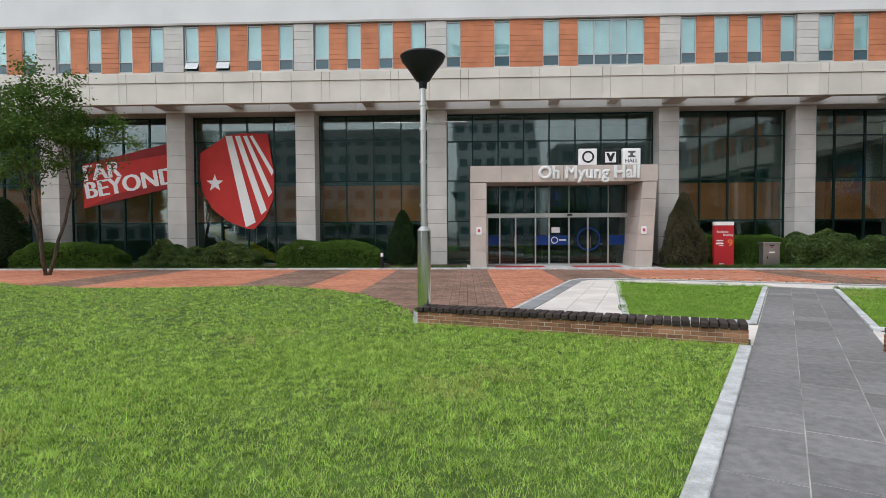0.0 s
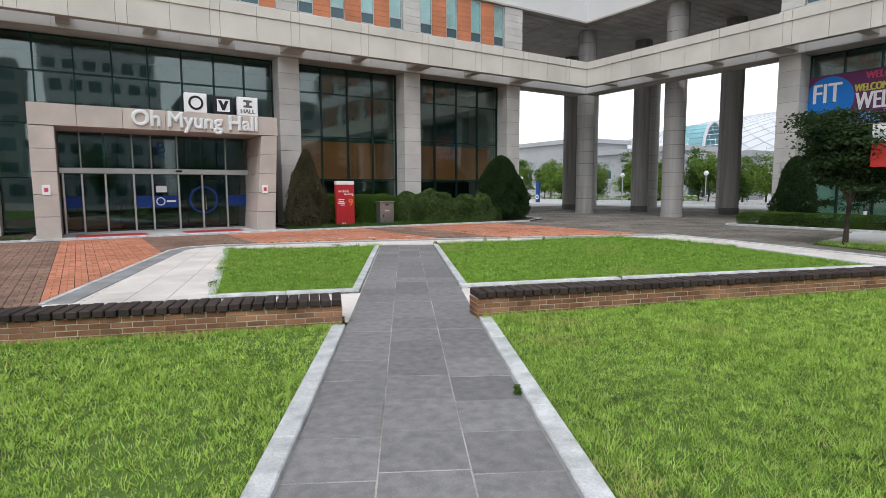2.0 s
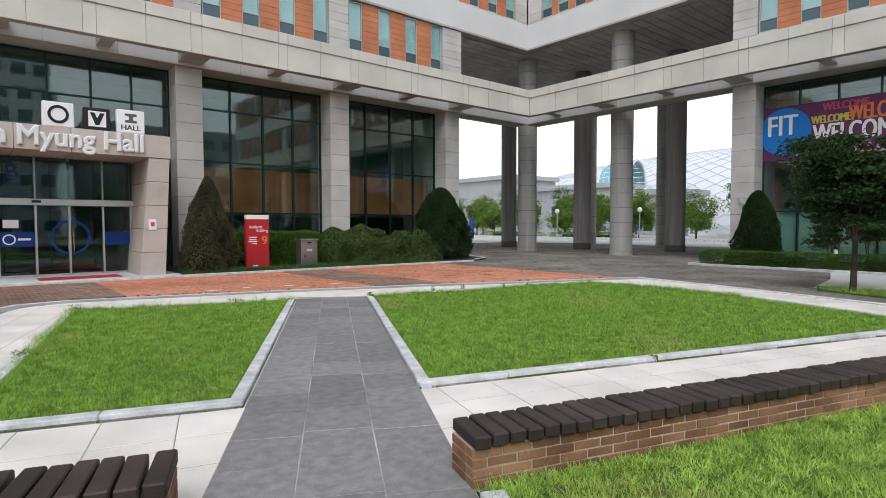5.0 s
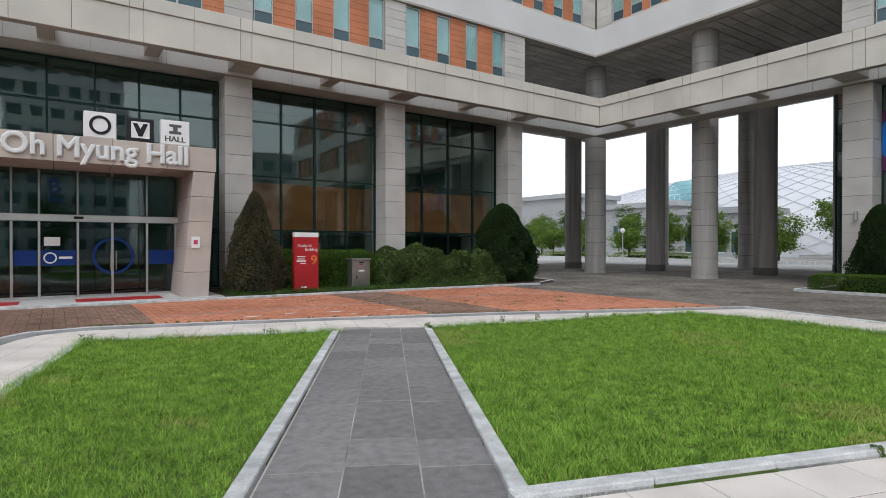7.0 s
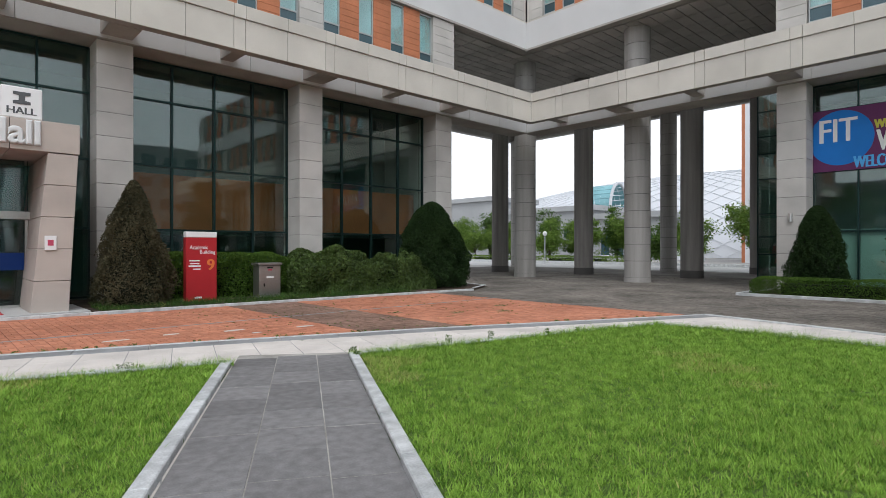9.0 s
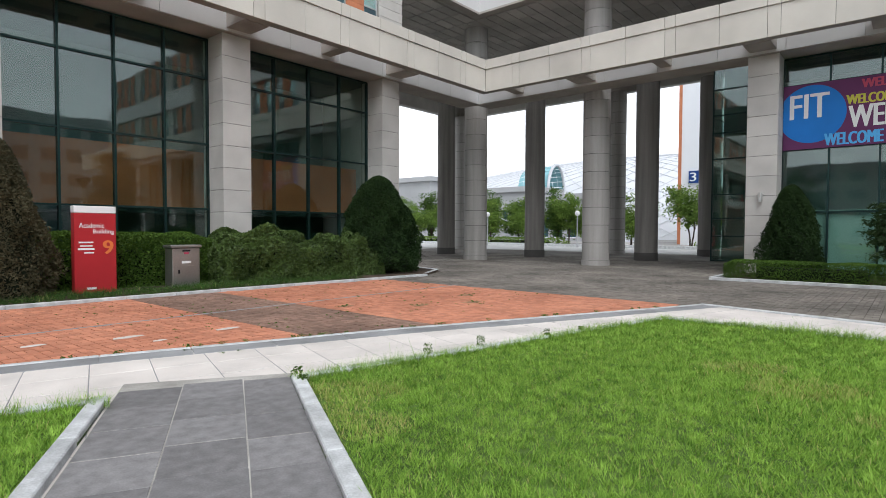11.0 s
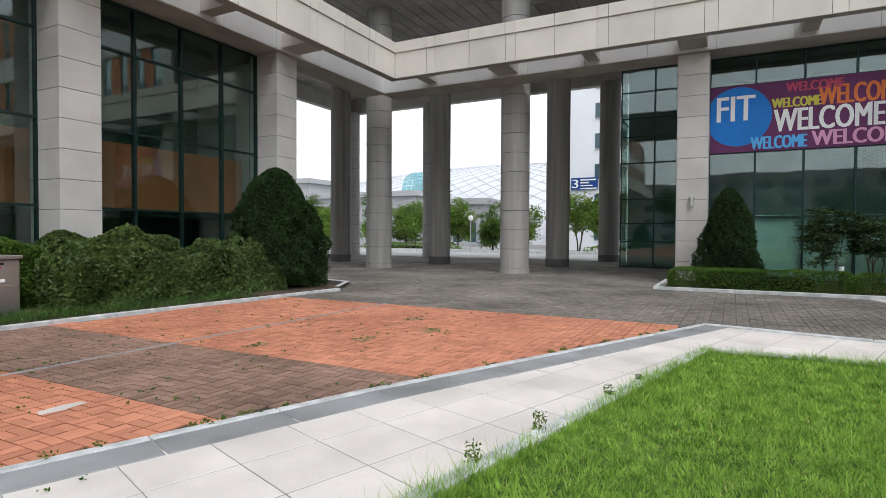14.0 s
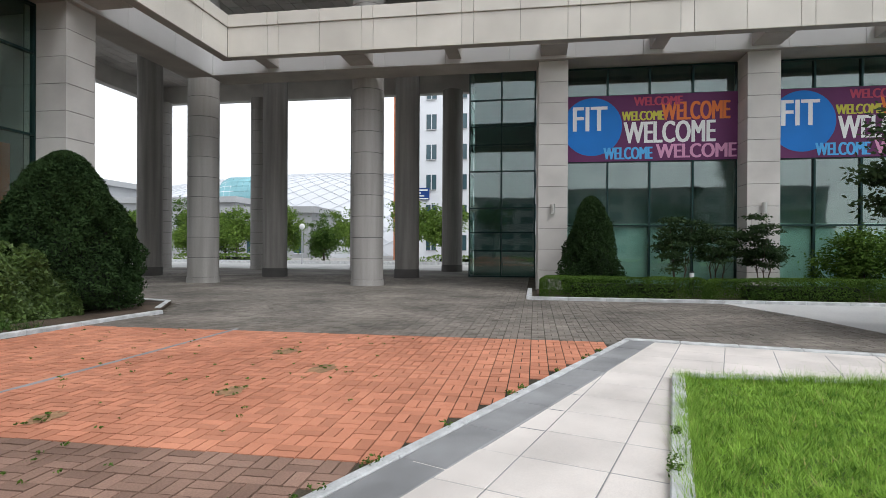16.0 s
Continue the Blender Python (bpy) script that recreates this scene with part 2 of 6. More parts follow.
LEAF_YEW2 = leaf_mat("bronzed_conifer_leaf", (0.030, 0.034, 0.018), (0.145, 0.125, 0.070))
# near-black filler whose colour stands for the shade deep among the leaves
LEAF_CORE = mat("shaded_foliage_core", (0.008, 0.014, 0.006), 0.9, vary=0.3, fine=30, bump=0.6, bump_d=0.05)
LEAF_BOX = leaf_mat("box_hedge_leaf", (0.028, 0.066, 0.010), (0.12, 0.21, 0.034))
LEAF_SHRUB = leaf_mat("azalea_leaf", (0.016, 0.034, 0.010), (0.15, 0.23, 0.06), 0.5, 0.3)
LEAF_TREE = leaf_mat("zelkova_leaf", (0.030, 0.075, 0.014), (0.12, 0.20, 0.04))
LEAF_DARK = leaf_mat("maple_leaf", (0.014, 0.032, 0.014), (0.06, 0.10, 0.035))
LEAF_FAR = leaf_mat("far_tree_leaf", (0.05, 0.11, 0.02), (0.22, 0.33, 0.06))
GRASS = leaf_mat("grass_blade", (0.070, 0.170, 0.020), (0.60, 0.82, 0.175), through=0.38, scale=6.0)
GRASS_LUSH = leaf_mat("lush_grass_blade", (0.060, 0.165, 0.018), (0.43, 0.66, 0.115), through=0.38, scale=6.0)
# darkened copy of the grass colour, shade painted in for the kerb strips
GRASS_SHADED = leaf_mat("shaded_grass_blade", (0.020, 0.055, 0.012), (0.085, 0.17, 0.035))
GRASS_DRY = leaf_mat("dry_grass_blade", (0.30, 0.34, 0.08), (0.55, 0.52, 0.20))

# ---- mesh helpers ----


def bm_box(bm, x0, x1, y0, y1, z0, z1):
    vs = [bm.verts.new(p) for p in ((x0, y0, z0), (x1, y0, z0), (x1, y1, z0), (x0, y1, z0), (x0, y0, z1), (x1, y0, z1), (x1, y1, z1), (x0, y1, z1))]
    for f in ((3, 2, 1, 0), (4, 5, 6, 7), (0, 1, 5, 4), (1, 2, 6, 5), (2, 3, 7, 6), (3, 0, 4, 7)):
        bm.faces.new([vs[i] for i in f])


def box(x0, x1, y0, y1, z0, z1, bevel=0.0):
    bm = bmesh.new()
    bm_box(bm, x0, x1, y0, y1, z0, z1)
    if bevel:
        bmesh.ops.bevel(bm, geom=bm.edges[:], offset=bevel, segments=1, affect="EDGES")
    return bm


def prism(points, z0, z1):
    """An upright prism over a plan outline given anticlockwise."""
    bm = bmesh.new()
    lo = [bm.verts.new((x, y, z0)) for x, y in points]
    hi = [bm.verts.new((x, y, z1)) for x, y in points]
    bm.faces.new(hi)
    bm.faces.new(lo[::-1])
    for i in range(len(points)):
        j = (i + 1) % len(points)
        bm.faces.new((lo[i], lo[j], hi[j], hi[i]))
    return bm


def xz_prism(points, y0, y1, bevel=0.0):
    """A prism over an outline in x and z, from y0 to y1."""
    bm = bmesh.new()
    a = [bm.verts.new((x, y0, z)) for x, z in points]
    b = [bm.verts.new((x, y1, z)) for x, z in points]
    bm.faces.new(a)
    bm.faces.new(b[::-1])
    for i in range(len(points)):
        j = (i + 1) % len(points)
        bm.faces.new((b[i], b[j], a[j], a[i]))
    bmesh.ops.recalc_face_normals(bm, faces=bm.faces[:])
    if bevel:
        bmesh.ops.bevel(bm, geom=bm.edges[:], offset=bevel, segments=1, affect="EDGES")
    return bm


def tube(cx, cy, z0, z1, r0, r1=None, seg=24, rings=()):
    """A lathe: rings are (z, r) pairs between the ends."""
    prof = [(z0, r0), *rings, (z1, r0 if r1 is None else r1)]
    bm = bmesh.new()
    loops = [[bm.verts.new((cx + r * math.cos(2 * math.pi * k / seg), cy + r * math.sin(2 * math.pi * k / seg), z)) for k in range(seg)] for z, r in prof]
    for a, b in zip(loops, loops[1:]):
        for k in range(seg):
            bm.faces.new((a[k], a[(k + 1) % seg], b[(k + 1) % seg], b[k])).smooth = True
    caps = [bm.faces.new(loops[0][::-1]), bm.faces.new(loops[-1])]
    for f in caps:
        for e in f.edges:
            e.smooth = False
    return bm


def mesh_of(name, bm, material):
    me = bpy.data.meshes.new(name)
    bm.normal_update()
    bm.to_mesh(me)
    bm.free()
    me.materials.append(material)
    return me


def part(name, bm, material, parent, label=""):
    ob = new(name, mesh_of(name, bm, material))
    ob.parent = parent
    return tagged(ob, label)


def thing(name, bm, material, label="", category="", group="", kind=""):
    return tagged(new(name, mesh_of(name, bm, material)), label, category, group, kind)


def empty(name, x=0, y=0, z=0, label="", category="", group="", kind=""):
    ob = new(name)
    ob.location = (x, y, z)
    ob.empty_display_size = 0.2
    return tagged(ob, label, category, group, kind)


def raw(name, verts, faces, material, parent=None):
    me = bpy.data.meshes.new(name)
    me.from_pydata(verts, [], faces)
    me.materials.append(material)
    ob = new(name, me)
    if parent:
        ob.parent = parent
    return ob


def fast_mesh(name, v, k, material, parent=None):
    """A mesh of loose faces with k corners each from an array of corners."""
    v = np.asarray(v, dtype=np.float32).reshape(-1, 3)
    n = len(v) // k
    me = bpy.data.meshes.new(name)
    me.vertices.add(len(v))
    me.vertices.foreach_set("co", v.ravel())
    me.loops.add(len(v))
    me.loops.foreach_set("vertex_index", np.arange(len(v), dtype=np.int32))
    me.polygons.add(n)
    me.polygons.foreach_set("loop_start", np.arange(n, dtype=np.int32) * k)
    me.polygons.foreach_set("loop_total", np.full(n, k, dtype=np.int32))
    me.update(calc_edges=True)
    me.materials.append(material)
    ob = new(name, me)
    if parent:
        ob.parent = parent
    return ob


def letters(name, text, size, m, material, parent, width=None, depth=0.01, label="", height=None, bold=0.0, thick=0.0):
    """Raised letters on the local xy plane at the pose m, scaled to the width and cap height given."""
    cu = bpy.data.curves.new(name, "FONT")
    cu.body, cu.size, cu.extrude, cu.resolution_u = text, size, depth / 2, 3
    cu.bevel_depth, cu.bevel_resolution = thick, 0
    tmp = bpy.data.objects.new(name, cu)
    me = bpy.data.meshes.new_from_object(tmp)
    bpy.data.objects.remove(tmp)
    co = np.empty(len(me.vertices) * 3, dtype=np.float32)
    me.vertices.foreach_get("co", co)
    co = co.reshape(-1, 3)
    lo, hi = co.min(0), co.max(0)
    co[:, :2] -= lo[:2]
    if width:
        co[:, 0] *= width / (hi[0] - lo[0])
    if height:
        co[:, 1] *= height / (hi[1] - lo[1])
    me.vertices.foreach_set("co", co.ravel())
    if bold:
        b = bmesh.new()
        for k, dx in enumerate((0.0, bold, -bold)):
            start = len(b.verts)
            b.from_mesh(me)
            b.verts.ensure_lookup_table()
            for v in b.verts[start:]:
                v.co.x += dx
                v.co.z += 0.0012 * k
        b.to_mesh(me)
        b.free()
    me.materials.clear()
    me.materials.append(material)
    ob = new(name, me)
    ob.parent = parent
    ob.matrix_basis = m
    return tagged(ob, label)


def inside(points, px, py):
    """Which of the points (px, py) lie within the plan outline."""
    hit = np.zeros(len(px), dtype=bool)
    for (xa, ya), (xb, yb) in zip(points, points[1:] + points[:1]):
        cross = (ya > py) != (yb > py)
        with np.errstate(divide="ignore", invalid="ignore"):
            hit ^= cross & (px < (xb - xa) * (py - ya) / (yb - ya) + xa)
    return hit


def leaves(name, centres, size, material, parent, flat=0.5, aspect=0.5, seed=0, up=0.0):
    """Small leaves, one kite each, at the centres given, turned at random."""
    rng = np.random.default_rng(seed)
    c = np.asarray(centres)
    n = len(c)
    a = rng.normal(size=(n, 3))
    a[:, 2] *= flat
    if up:
        nrm = rng.normal(size=(n, 3)) + np.array([0.0, 0.0, up])
        nrm /= np.linalg.norm(nrm, axis=1)[:, None]
        a -= nrm * np.sum(a * nrm, axis=1)[:, None]
        a /= np.linalg.norm(a, axis=1)[:, None]
        b = np.cross(nrm, a)
    else:
        a /= np.linalg.norm(a, axis=1)[:, None]
        b = np.cross(a, rng.normal(size=(n, 3)))
    b /= np.linalg.norm(b, axis=1)[:, None]
    s = (size * rng.uniform(0.6, 1.3, n))[:, None]
    v = np.stack([c - a * s, c + b * s * aspect, c + a * s, c - b * s * aspect], 1)
    return fast_mesh(name, v, 4, material, parent)

# ---- plan ----
FA, PA, GA = 27.24, 28.80, 29.75   # north building: fascia, pier face, glass
FB, PB, GB = 28.80, 30.35, 31.31   # east building: the same along x
Z_BEAM, Z_PANEL, Z_COPE, Z_SOFFIT = 7.86, 8.86, 9.28, 7.72
Z_UP0, Z_UP1, Z_SLAB, Z_TOP = 9.80, 12.10, 13.62, 17.2
PIERS_A = [-33.4, -26.9, -20.4, -13.75, -7.12, -0.48, 10.92, 17.46, 24.34]
PIERS_B = [16.33, 9.79, 3.25, -3.3, -9.9, -16.5]
END_A = 24.85
BACK_X, BACK_Y = 45.8, 42.3

# ---- ground ----
ground = thing("ground", box(-900, 1100, -900, 1100, -0.30, -0.06), FAR_GROUND, "pale grey paved campus ground reaching the horizon", "ground", kind="structure")

LAWN_1 = [(4.02, 11.88), (6.18, 11.06), (9.78, 17.52), (5.72, 18.85)]
LAWN_2 = [(7.76, 10.46), (16.35, 7.45), (17.75, 11.3), (17.72, 15.42), (11.26, 16.92)]
PATH_D = Vector((0.487, 0.873))
PATH_N = Vector((0.873, -0.487))
PATH_W = 1.66
PATH_O = Vector((4.84, 8.62)) - PATH_D * 14.0        # left edge, far behind the start
PATH_L = 14.0 + 10.80


def on_path(s, w):
    p = PATH_O + PATH_D * s + PATH_N * w
    return (p.x, p.y)


WALL_L = [(5.07, 9.13), (0.05, 10.98)]
WALL_R = [(6.68, 8.54), (13.98, 6.14)]
NEAR_L = [on_path(0, -0.12), on_path(14.5, -0.12), (4.95, 9.22), (0.0, 11.1), (-0.3, 12.8), (-0.9, 14.2), (-2.0, 16.0), (-3.2, 17.2), (-4.6, 18.0), (-6.2, 18.2), (-8.4, 17.75), (-10.9, 17.6), (-13.4, 18.4), (-17.0, 20.6), (-30, 21.5), (-30, -10)]
NEAR_R = [on_path(0, PATH_W + 0.12), (16.0, -10.0), (18.5, 2.0), (14.4, 6.1), (6.80, 8.56), on_path(14.75, PATH_W + 0.12)]
EDGE = [(1.85, 12.9), (4.45, 20.1), (4.98, 20.82), (6.0, 20.95), (7.45, 20.55), (10.4, 19.62), (14.2, 18.22), (20.42, 15.50)]
EDGE_E = [(20.42, 15.50), (19.75, 12.4), (18.6, 8.3), (16.5, 4.0)]
KERB_N = [(-34, 25.95), (1.0, 25.95), (9.62, 25.45), (16, 25.18), (22.1, 24.74)]

base = thing("paving_bed", prism([(-34, 9), (20.6, 2), (46, 2), (46, 44), (24.9, 44), (24.9, 27.2), (-34, 27.2)], -0.2, -0.012), JOINTSAND, "sandy joints between the paving bricks", "paving", kind="structure")


def band(points, width, z0, z1, name, material, label, cat, piece=1.0, start=0.0):
    """A run of edge stones along a line, each a piece of its own, to the left of the line."""
    root = empty(name, label=label, category=cat, kind="structure")
    for (xa, ya), (xb, yb) in zip(points, points[1:]):
        a, b = Vector((xa, ya)), Vector((xb, yb))
        d = (b - a)
        n = max(1, round(d.length / piece))
        u = d.normalized()
        s = d.length / n
        hop = 0.0008 * points.index((xa, ya))
        for i in range(n):
            m = Matrix(((u.x, -u.y, 0, a.x + u.x * s * i), (u.y, u.x, 0, a.y + u.y * s * i), (0, 0, 1, 0), (0, 0, 0, 1)))
            bm = box(0.003, s - 0.003, min(start, start + width), max(start, start + width), z0, z1 - hop, 0.01)
            bm.transform(m)
            part("kerb_stone", bm, material, root)
    return root


# turf
def lawn(name, outline, z, label):
    return thing(name, prism(outline, -0.1, z), TURF, label, "lawn", kind="structure")


lawn("lawn_1", LAWN_1, 0.03, "small green lawn framed by pale granite kerbs")
lawn("lawn_2", LAWN_2, 0.03, "large green lawn framed by pale granite kerbs")
lawn("lawn_3", NEAR_L, 0.02, "wide mown green lawn beside the path")
lawn("lawn_4", NEAR_R, 0.02, "mown green lawn behind the brick wall")

# kerbs round the lawns and along the path
def closed_kerb(outline, name, label):
    return band(outline + outline[:1], 0.13, -0.08, 0.075, name, KERB, label, "kerb", 1.0)


closed_kerb(LAWN_1, "kerb_1", "pale granite kerb round the small lawn")
closed_kerb(LAWN_2, "kerb_2", "pale granite kerb round the large lawn")
band([on_path(14.45, 0), on_path(0, 0)], -0.16, -0.08, 0.06, "kerb_3", KERB, "pale granite kerb beside the grey path", "kerb", 1.0)
band([on_path(0, PATH_W), on_path(14.7, PATH_W)], -0.16, -0.08, 0.06, "kerb_4", KERB, "pale granite kerb beside the grey path", "kerb", 1.0)
band(EDGE, -0.36, -0.08, 0.018, "edge_stone_1", KERB_G, "grey stone edging between brick paving and cream slabs", "kerb", 0.9, -0.10)
band(EDGE, -0.095, -0.08, 0.026, "edge_stone_2", KERB, "narrow pale stone strip along the brick paving", "kerb", 0.9)
band(EDGE_E, -0.14, -0.08, 0.03, "edge_stone_3", KERB, "pale stone edging beside the road", "kerb", 0.9)
band([(KERB_N[i][0], KERB_N[i][1]) for i in range(len(KERB_N))], 0.12, -0.08, 0.07, "planting_kerb", KERB, "pale kerb along the planting bed", "kerb", 1.0)

# grey path slabs, three across
path = empty("path", label="path of dark grey granite slabs, three abreast", category="path", kind="structure")
thing_bed = part("slab_bed", prism([on_path(0, 0), on_path(0, PATH_W), on_path(PATH_L - 0.12, PATH_W), on_path(PATH_L, 0)], -0.1, 0.011), PATH_JOINT, path)
slab_me = mesh_of("slab", box(0.005, PATH_W / 3 - 0.005, 0.005, 0.565, -0.05, 0.014, 0.002), SLAB)
for i in range(int(PATH_L / 0.57)):
    for j in range(3):
        s = i * 0.57 + (0.0, 0.09, 0.03)[j]
        if s + 0.57 > PATH_L + 0.2:
            continue
        p = on_path(s, j * PATH_W / 3)
        ob = new("slab", slab_me)
        ob.parent = path
        ob.matrix_basis = pose(p[0], p[1], 0.002 * ((i * 7 + j * 3) % 3 - 1), 0, 0, -math.degrees(math.atan2(PATH_D.x, PATH_D.y)))

# planting bed behind the kerb
thing("planting_bed", prism([(-34, 26.07), (1.0, 26.07), (1.0, GA - 0.02), (-34, GA - 0.02)], -0.1, 0.05), SOIL, "dark soil of the planting bed along the glass front", "planting bed", kind="structure")
thing("planting_bed", prism([(9.8, 25.57), (16, 25.3), (22.1, 24.86), (24.0, 25.9), (24.8, 28.6), (24.8, GA - 0.02), (9.8, GA - 0.02)], -0.1, 0.05), SOIL, "dark soil of the planting bed along the glass front", "planting bed", kind="structure")
band([(22.6, 25.18), (24.2, 26.05), (24.92, 28.4)], 0.12, -0.08, 0.07, "planting_kerb", KERB, "pale kerb round the end of the planting bed", "kerb", 0.8)
thing("planting_bed", prism([(27.25, -20), (31.28, -20), (31.28, 16.0), (30.3, 16.85), (27.25, 16.85)], -0.1, 0.06), SOIL, "dark soil of the planting bed by the east front", "planting bed", kind="structure")
band([(27.1, 17.0), (27.1, -20)], -0.14, -0.08, 0.09, "planting_kerb", KERB, "pale kerb beside the clipped hedge", "kerb", 1.0)
band([(30.4, 17.0), (27.1, 17.0)], 0.0 - 0.14, -0.08, 0.09, "planting_kerb", KERB, "pale kerb beside the clipped hedge", "kerb", 1.0)
# pale drive, lawn strip with the tree
thing("pale_drive", prism([(27.0, 12.05), (24.2, 11.3), (21.3, 10.9), (20.9, 9.9), (21.8, -20), (27.0, -20)], -0.05, 0.006), PALE_ROAD, "pale grey paved drive", "road", kind="structure")
thing("ground_cover", prism([(19.6, 8.2), (19.2, -2), (21.6, -2), (21.7, 9.2), (21.5, 10.9), (20.5, 10.6)], -0.05, 0.03), TURF, "strip of low green groundcover under the tree", "planting bed", kind="structure")
thing("far_road", box(48, 66, -100, 200, -0.07, -0.03), PALE_ROAD, "pale paved square beyond the columns", "road", kind="structure")

# ---- north building ----
def panels_up(root, x0, x1, y0, y1, z0, z1, n, material, side="", name="stone_panel"):
    """Stacked stone panels with open joints."""
    h = (z1 - z0) / n
    me = mesh_of(name, box(x0, x1, y0, y1, 0.006, h - 0.006, 0.006), material)
    for i in range(n):
        ob = new(name, me)
        ob.parent = root
        ob.location = (0, 0, z0 + i * h)


PIER_W = 0.97


def pier(name, x, north, label):
    """A clad pier; north: its face runs along x, else along y."""
    root = empty(name, label=label, category="pier", group="clad piers", kind="structure")
    w = PIER_W / 2
    if north:
        part("core", box(x - w + 0.02, x + w - 0.02, PA + 0.02, GA + 0.35, 0, Z_SOFFIT), JOINT, root)
        panels_up(root, x - w, x + w, PA, GA + 0.3, 0, Z_SOFFIT, 11, GRANITE)
    else:
        part("core", box(PB + 0.02, GB + 0.35, x - w + 0.02, x + w - 0.02, 0, Z_SOFFIT), JOINT, root)
        panels_up(root, PB, GB + 0.3, x - w, x + w, 0, Z_SOFFIT, 11, GRANITE)
    return root


for x in PIERS_A:
    pier("pier", x, True, "tall square pier clad in pale grey granite")
for y in PIERS_B:
    pier("pier", y, False, "tall square pier clad in pale grey granite")


def curtain(name, a0, a1, north, cols, rows, label, z0=0.12):
    """A glazed bay between piers: every pane, the mullions and transoms."""
    root = empty(name, label=label, category="window", kind="structure")
    n = len(rows) - 1
    step = (a1 - a0) / cols
    bm = bmesh.new()
    for i in range(cols + 1):
        c = a0 + i * step
        c0, c1 = max(a0, c - 0.03), min(a1, c + 0.03)
        bm_box(bm, c0, c1, -0.06, 0.10, z0, rows[-1]) if north else bm_box(bm, -0.06, 0.10, c0, c1, z0, rows[-1])
    fr = part("mullions", bm, MULLION, root)
    bm = bmesh.new()
    for z in rows:
        bm_box(bm, a0, a1, -0.045, 0.09, z - 0.028, z + 0.028) if north else bm_box(bm, -0.045, 0.09, a0, a1, z - 0.028, z + 0.028)
    fr2 = part("transoms", bm, MULLION, root)
    for o in (fr, fr2):
        o.location = (0, GA, 0) if north else (GB, 0, 0)
    for i in range(cols):
        for j in range(n):
            c0, c1 = a0 + i * step + 0.032, a0 + (i + 1) * step - 0.032
            tilt = 0.0015 * ((i * 5 + j * 3) % 5 - 2)
            z_0, z_1 = rows[j] + 0.03, rows[j + 1] - 0.03
            if north:
                bm = box(c0, c1, -0.006, 0.006, z_0, z_1)
                bm.transform(Matrix.Translation((0, GA + 0.02, 0)) @ Matrix.Translation(((c0 + c1) / 2, 0, 0)) @ Matrix.Rotation(tilt, 4, "Z") @ Matrix.Translation((-(c0 + c1) / 2, 0, 0)))
            else:
                bm = box(-0.006, 0.006, c0, c1, z_0, z_1)
                bm.transform(Matrix.Translation((GB + 0.02, 0, 0)) @ Matrix.Translation((0, (c0 + c1) / 2, 0)) @ Matrix.Rotation(tilt, 4, "Z") @ Matrix.Translation((0, -(c0 + c1) / 2, 0)))
            part("pane", bm, CURTAIN, root)
    return root


ROWS_A = [0.12, 2.21, 4.30, 6.42, 7.66]
ROWS_B = [0.12, 2.24, 4.44, 6.70, 7.66]
for a, b in zip(PIERS_A, PIERS_A[1:]):
    wide = b - a > 9
    curtain("window_1", a + PIER_W / 2, b - PIER_W / 2, True, 8 if wide else 4, ROWS_A if not wide else [0.12, 2.21, 4.30, 6.30, 7.66], "dark green tinted curtain wall between granite piers")
for a, b in zip(PIERS_B, PIERS_B[1:]):
    curtain("window_2", b + PIER_W / 2, a - PIER_W / 2, False, 4, ROWS_B, "dark green tinted curtain wall between granite piers")

# rooms behind the glass
thing("interior_floor", box(-34, END_A - 0.3, GA + 0.12, 41.5, -0.02, 0.04), INT_FLOOR, "dark floor inside the north building", "floor", kind="structure")
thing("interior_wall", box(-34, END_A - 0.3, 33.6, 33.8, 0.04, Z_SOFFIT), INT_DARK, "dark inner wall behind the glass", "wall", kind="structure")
thing("interior_band", box(-34, -1.2, 31.0, 31.2, 2.25, 4.2), INT_ORANGE, "orange gallery parapet behind the glass", "wall", kind="structure")
thing("interior_band", box(10.9, END_A - 0.5, 31.0, 31.2, 2.25, 4.2), INT_ORANGE, "orange gallery parapet behind the glass", "wall", kind="structure")
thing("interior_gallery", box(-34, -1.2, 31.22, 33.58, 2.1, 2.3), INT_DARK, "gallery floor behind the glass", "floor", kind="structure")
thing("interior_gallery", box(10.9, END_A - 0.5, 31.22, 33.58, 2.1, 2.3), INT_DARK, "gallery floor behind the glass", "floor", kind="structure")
stair = empty("staircase", -11.0, 31.6, 0.04, "yellow edged staircase behind the glass", "staircase")
part("stringer", xz_prism([(-2.4, 2.3), (-2.4, 1.75), (1.3, 0.0), (2.3, 0.0)], -0.05, 0.05), YELLOW, stair, "yellow stringer")
for k in range(12):
    part("tread", box(-2.3 + k * 0.34, -1.98 + k * 0.34, 0.06, 1.4, 2.0 - k * 0.165, 2.05 - k * 0.165), INT_PALE, stair)
for k in range(7):
    part("baluster", tube(-2.2 + k * 0.62, 0.0, 2.2 - k * 0.3, 3.1 - k * 0.3, 0.02, seg=8), ALU, stair)
thing("interior_floor", box(GB + 0.12, 44, -18, 16.7, -0.02, 0.04), INT_FLOOR, "dark floor inside the east building", "floor", kind="structure")
thing("interior_wall", box(35.0, 35.2, -18, 16.7, 0.04, Z_SOFFIT), INT_PALE, "pale inner wall behind the glass", "wall", kind="structure")
for a, b in zip(PIERS_B, PIERS_B[1:]):
    thing("frosted_screen", box(GB + 0.10, GB + 0.13, b + PIER_W / 2 + 0.05, a - PIER_W / 2 - 0.05, 0.15, 2.30), FROST, "pale frosted film behind the lower panes", "screen", kind="structure")
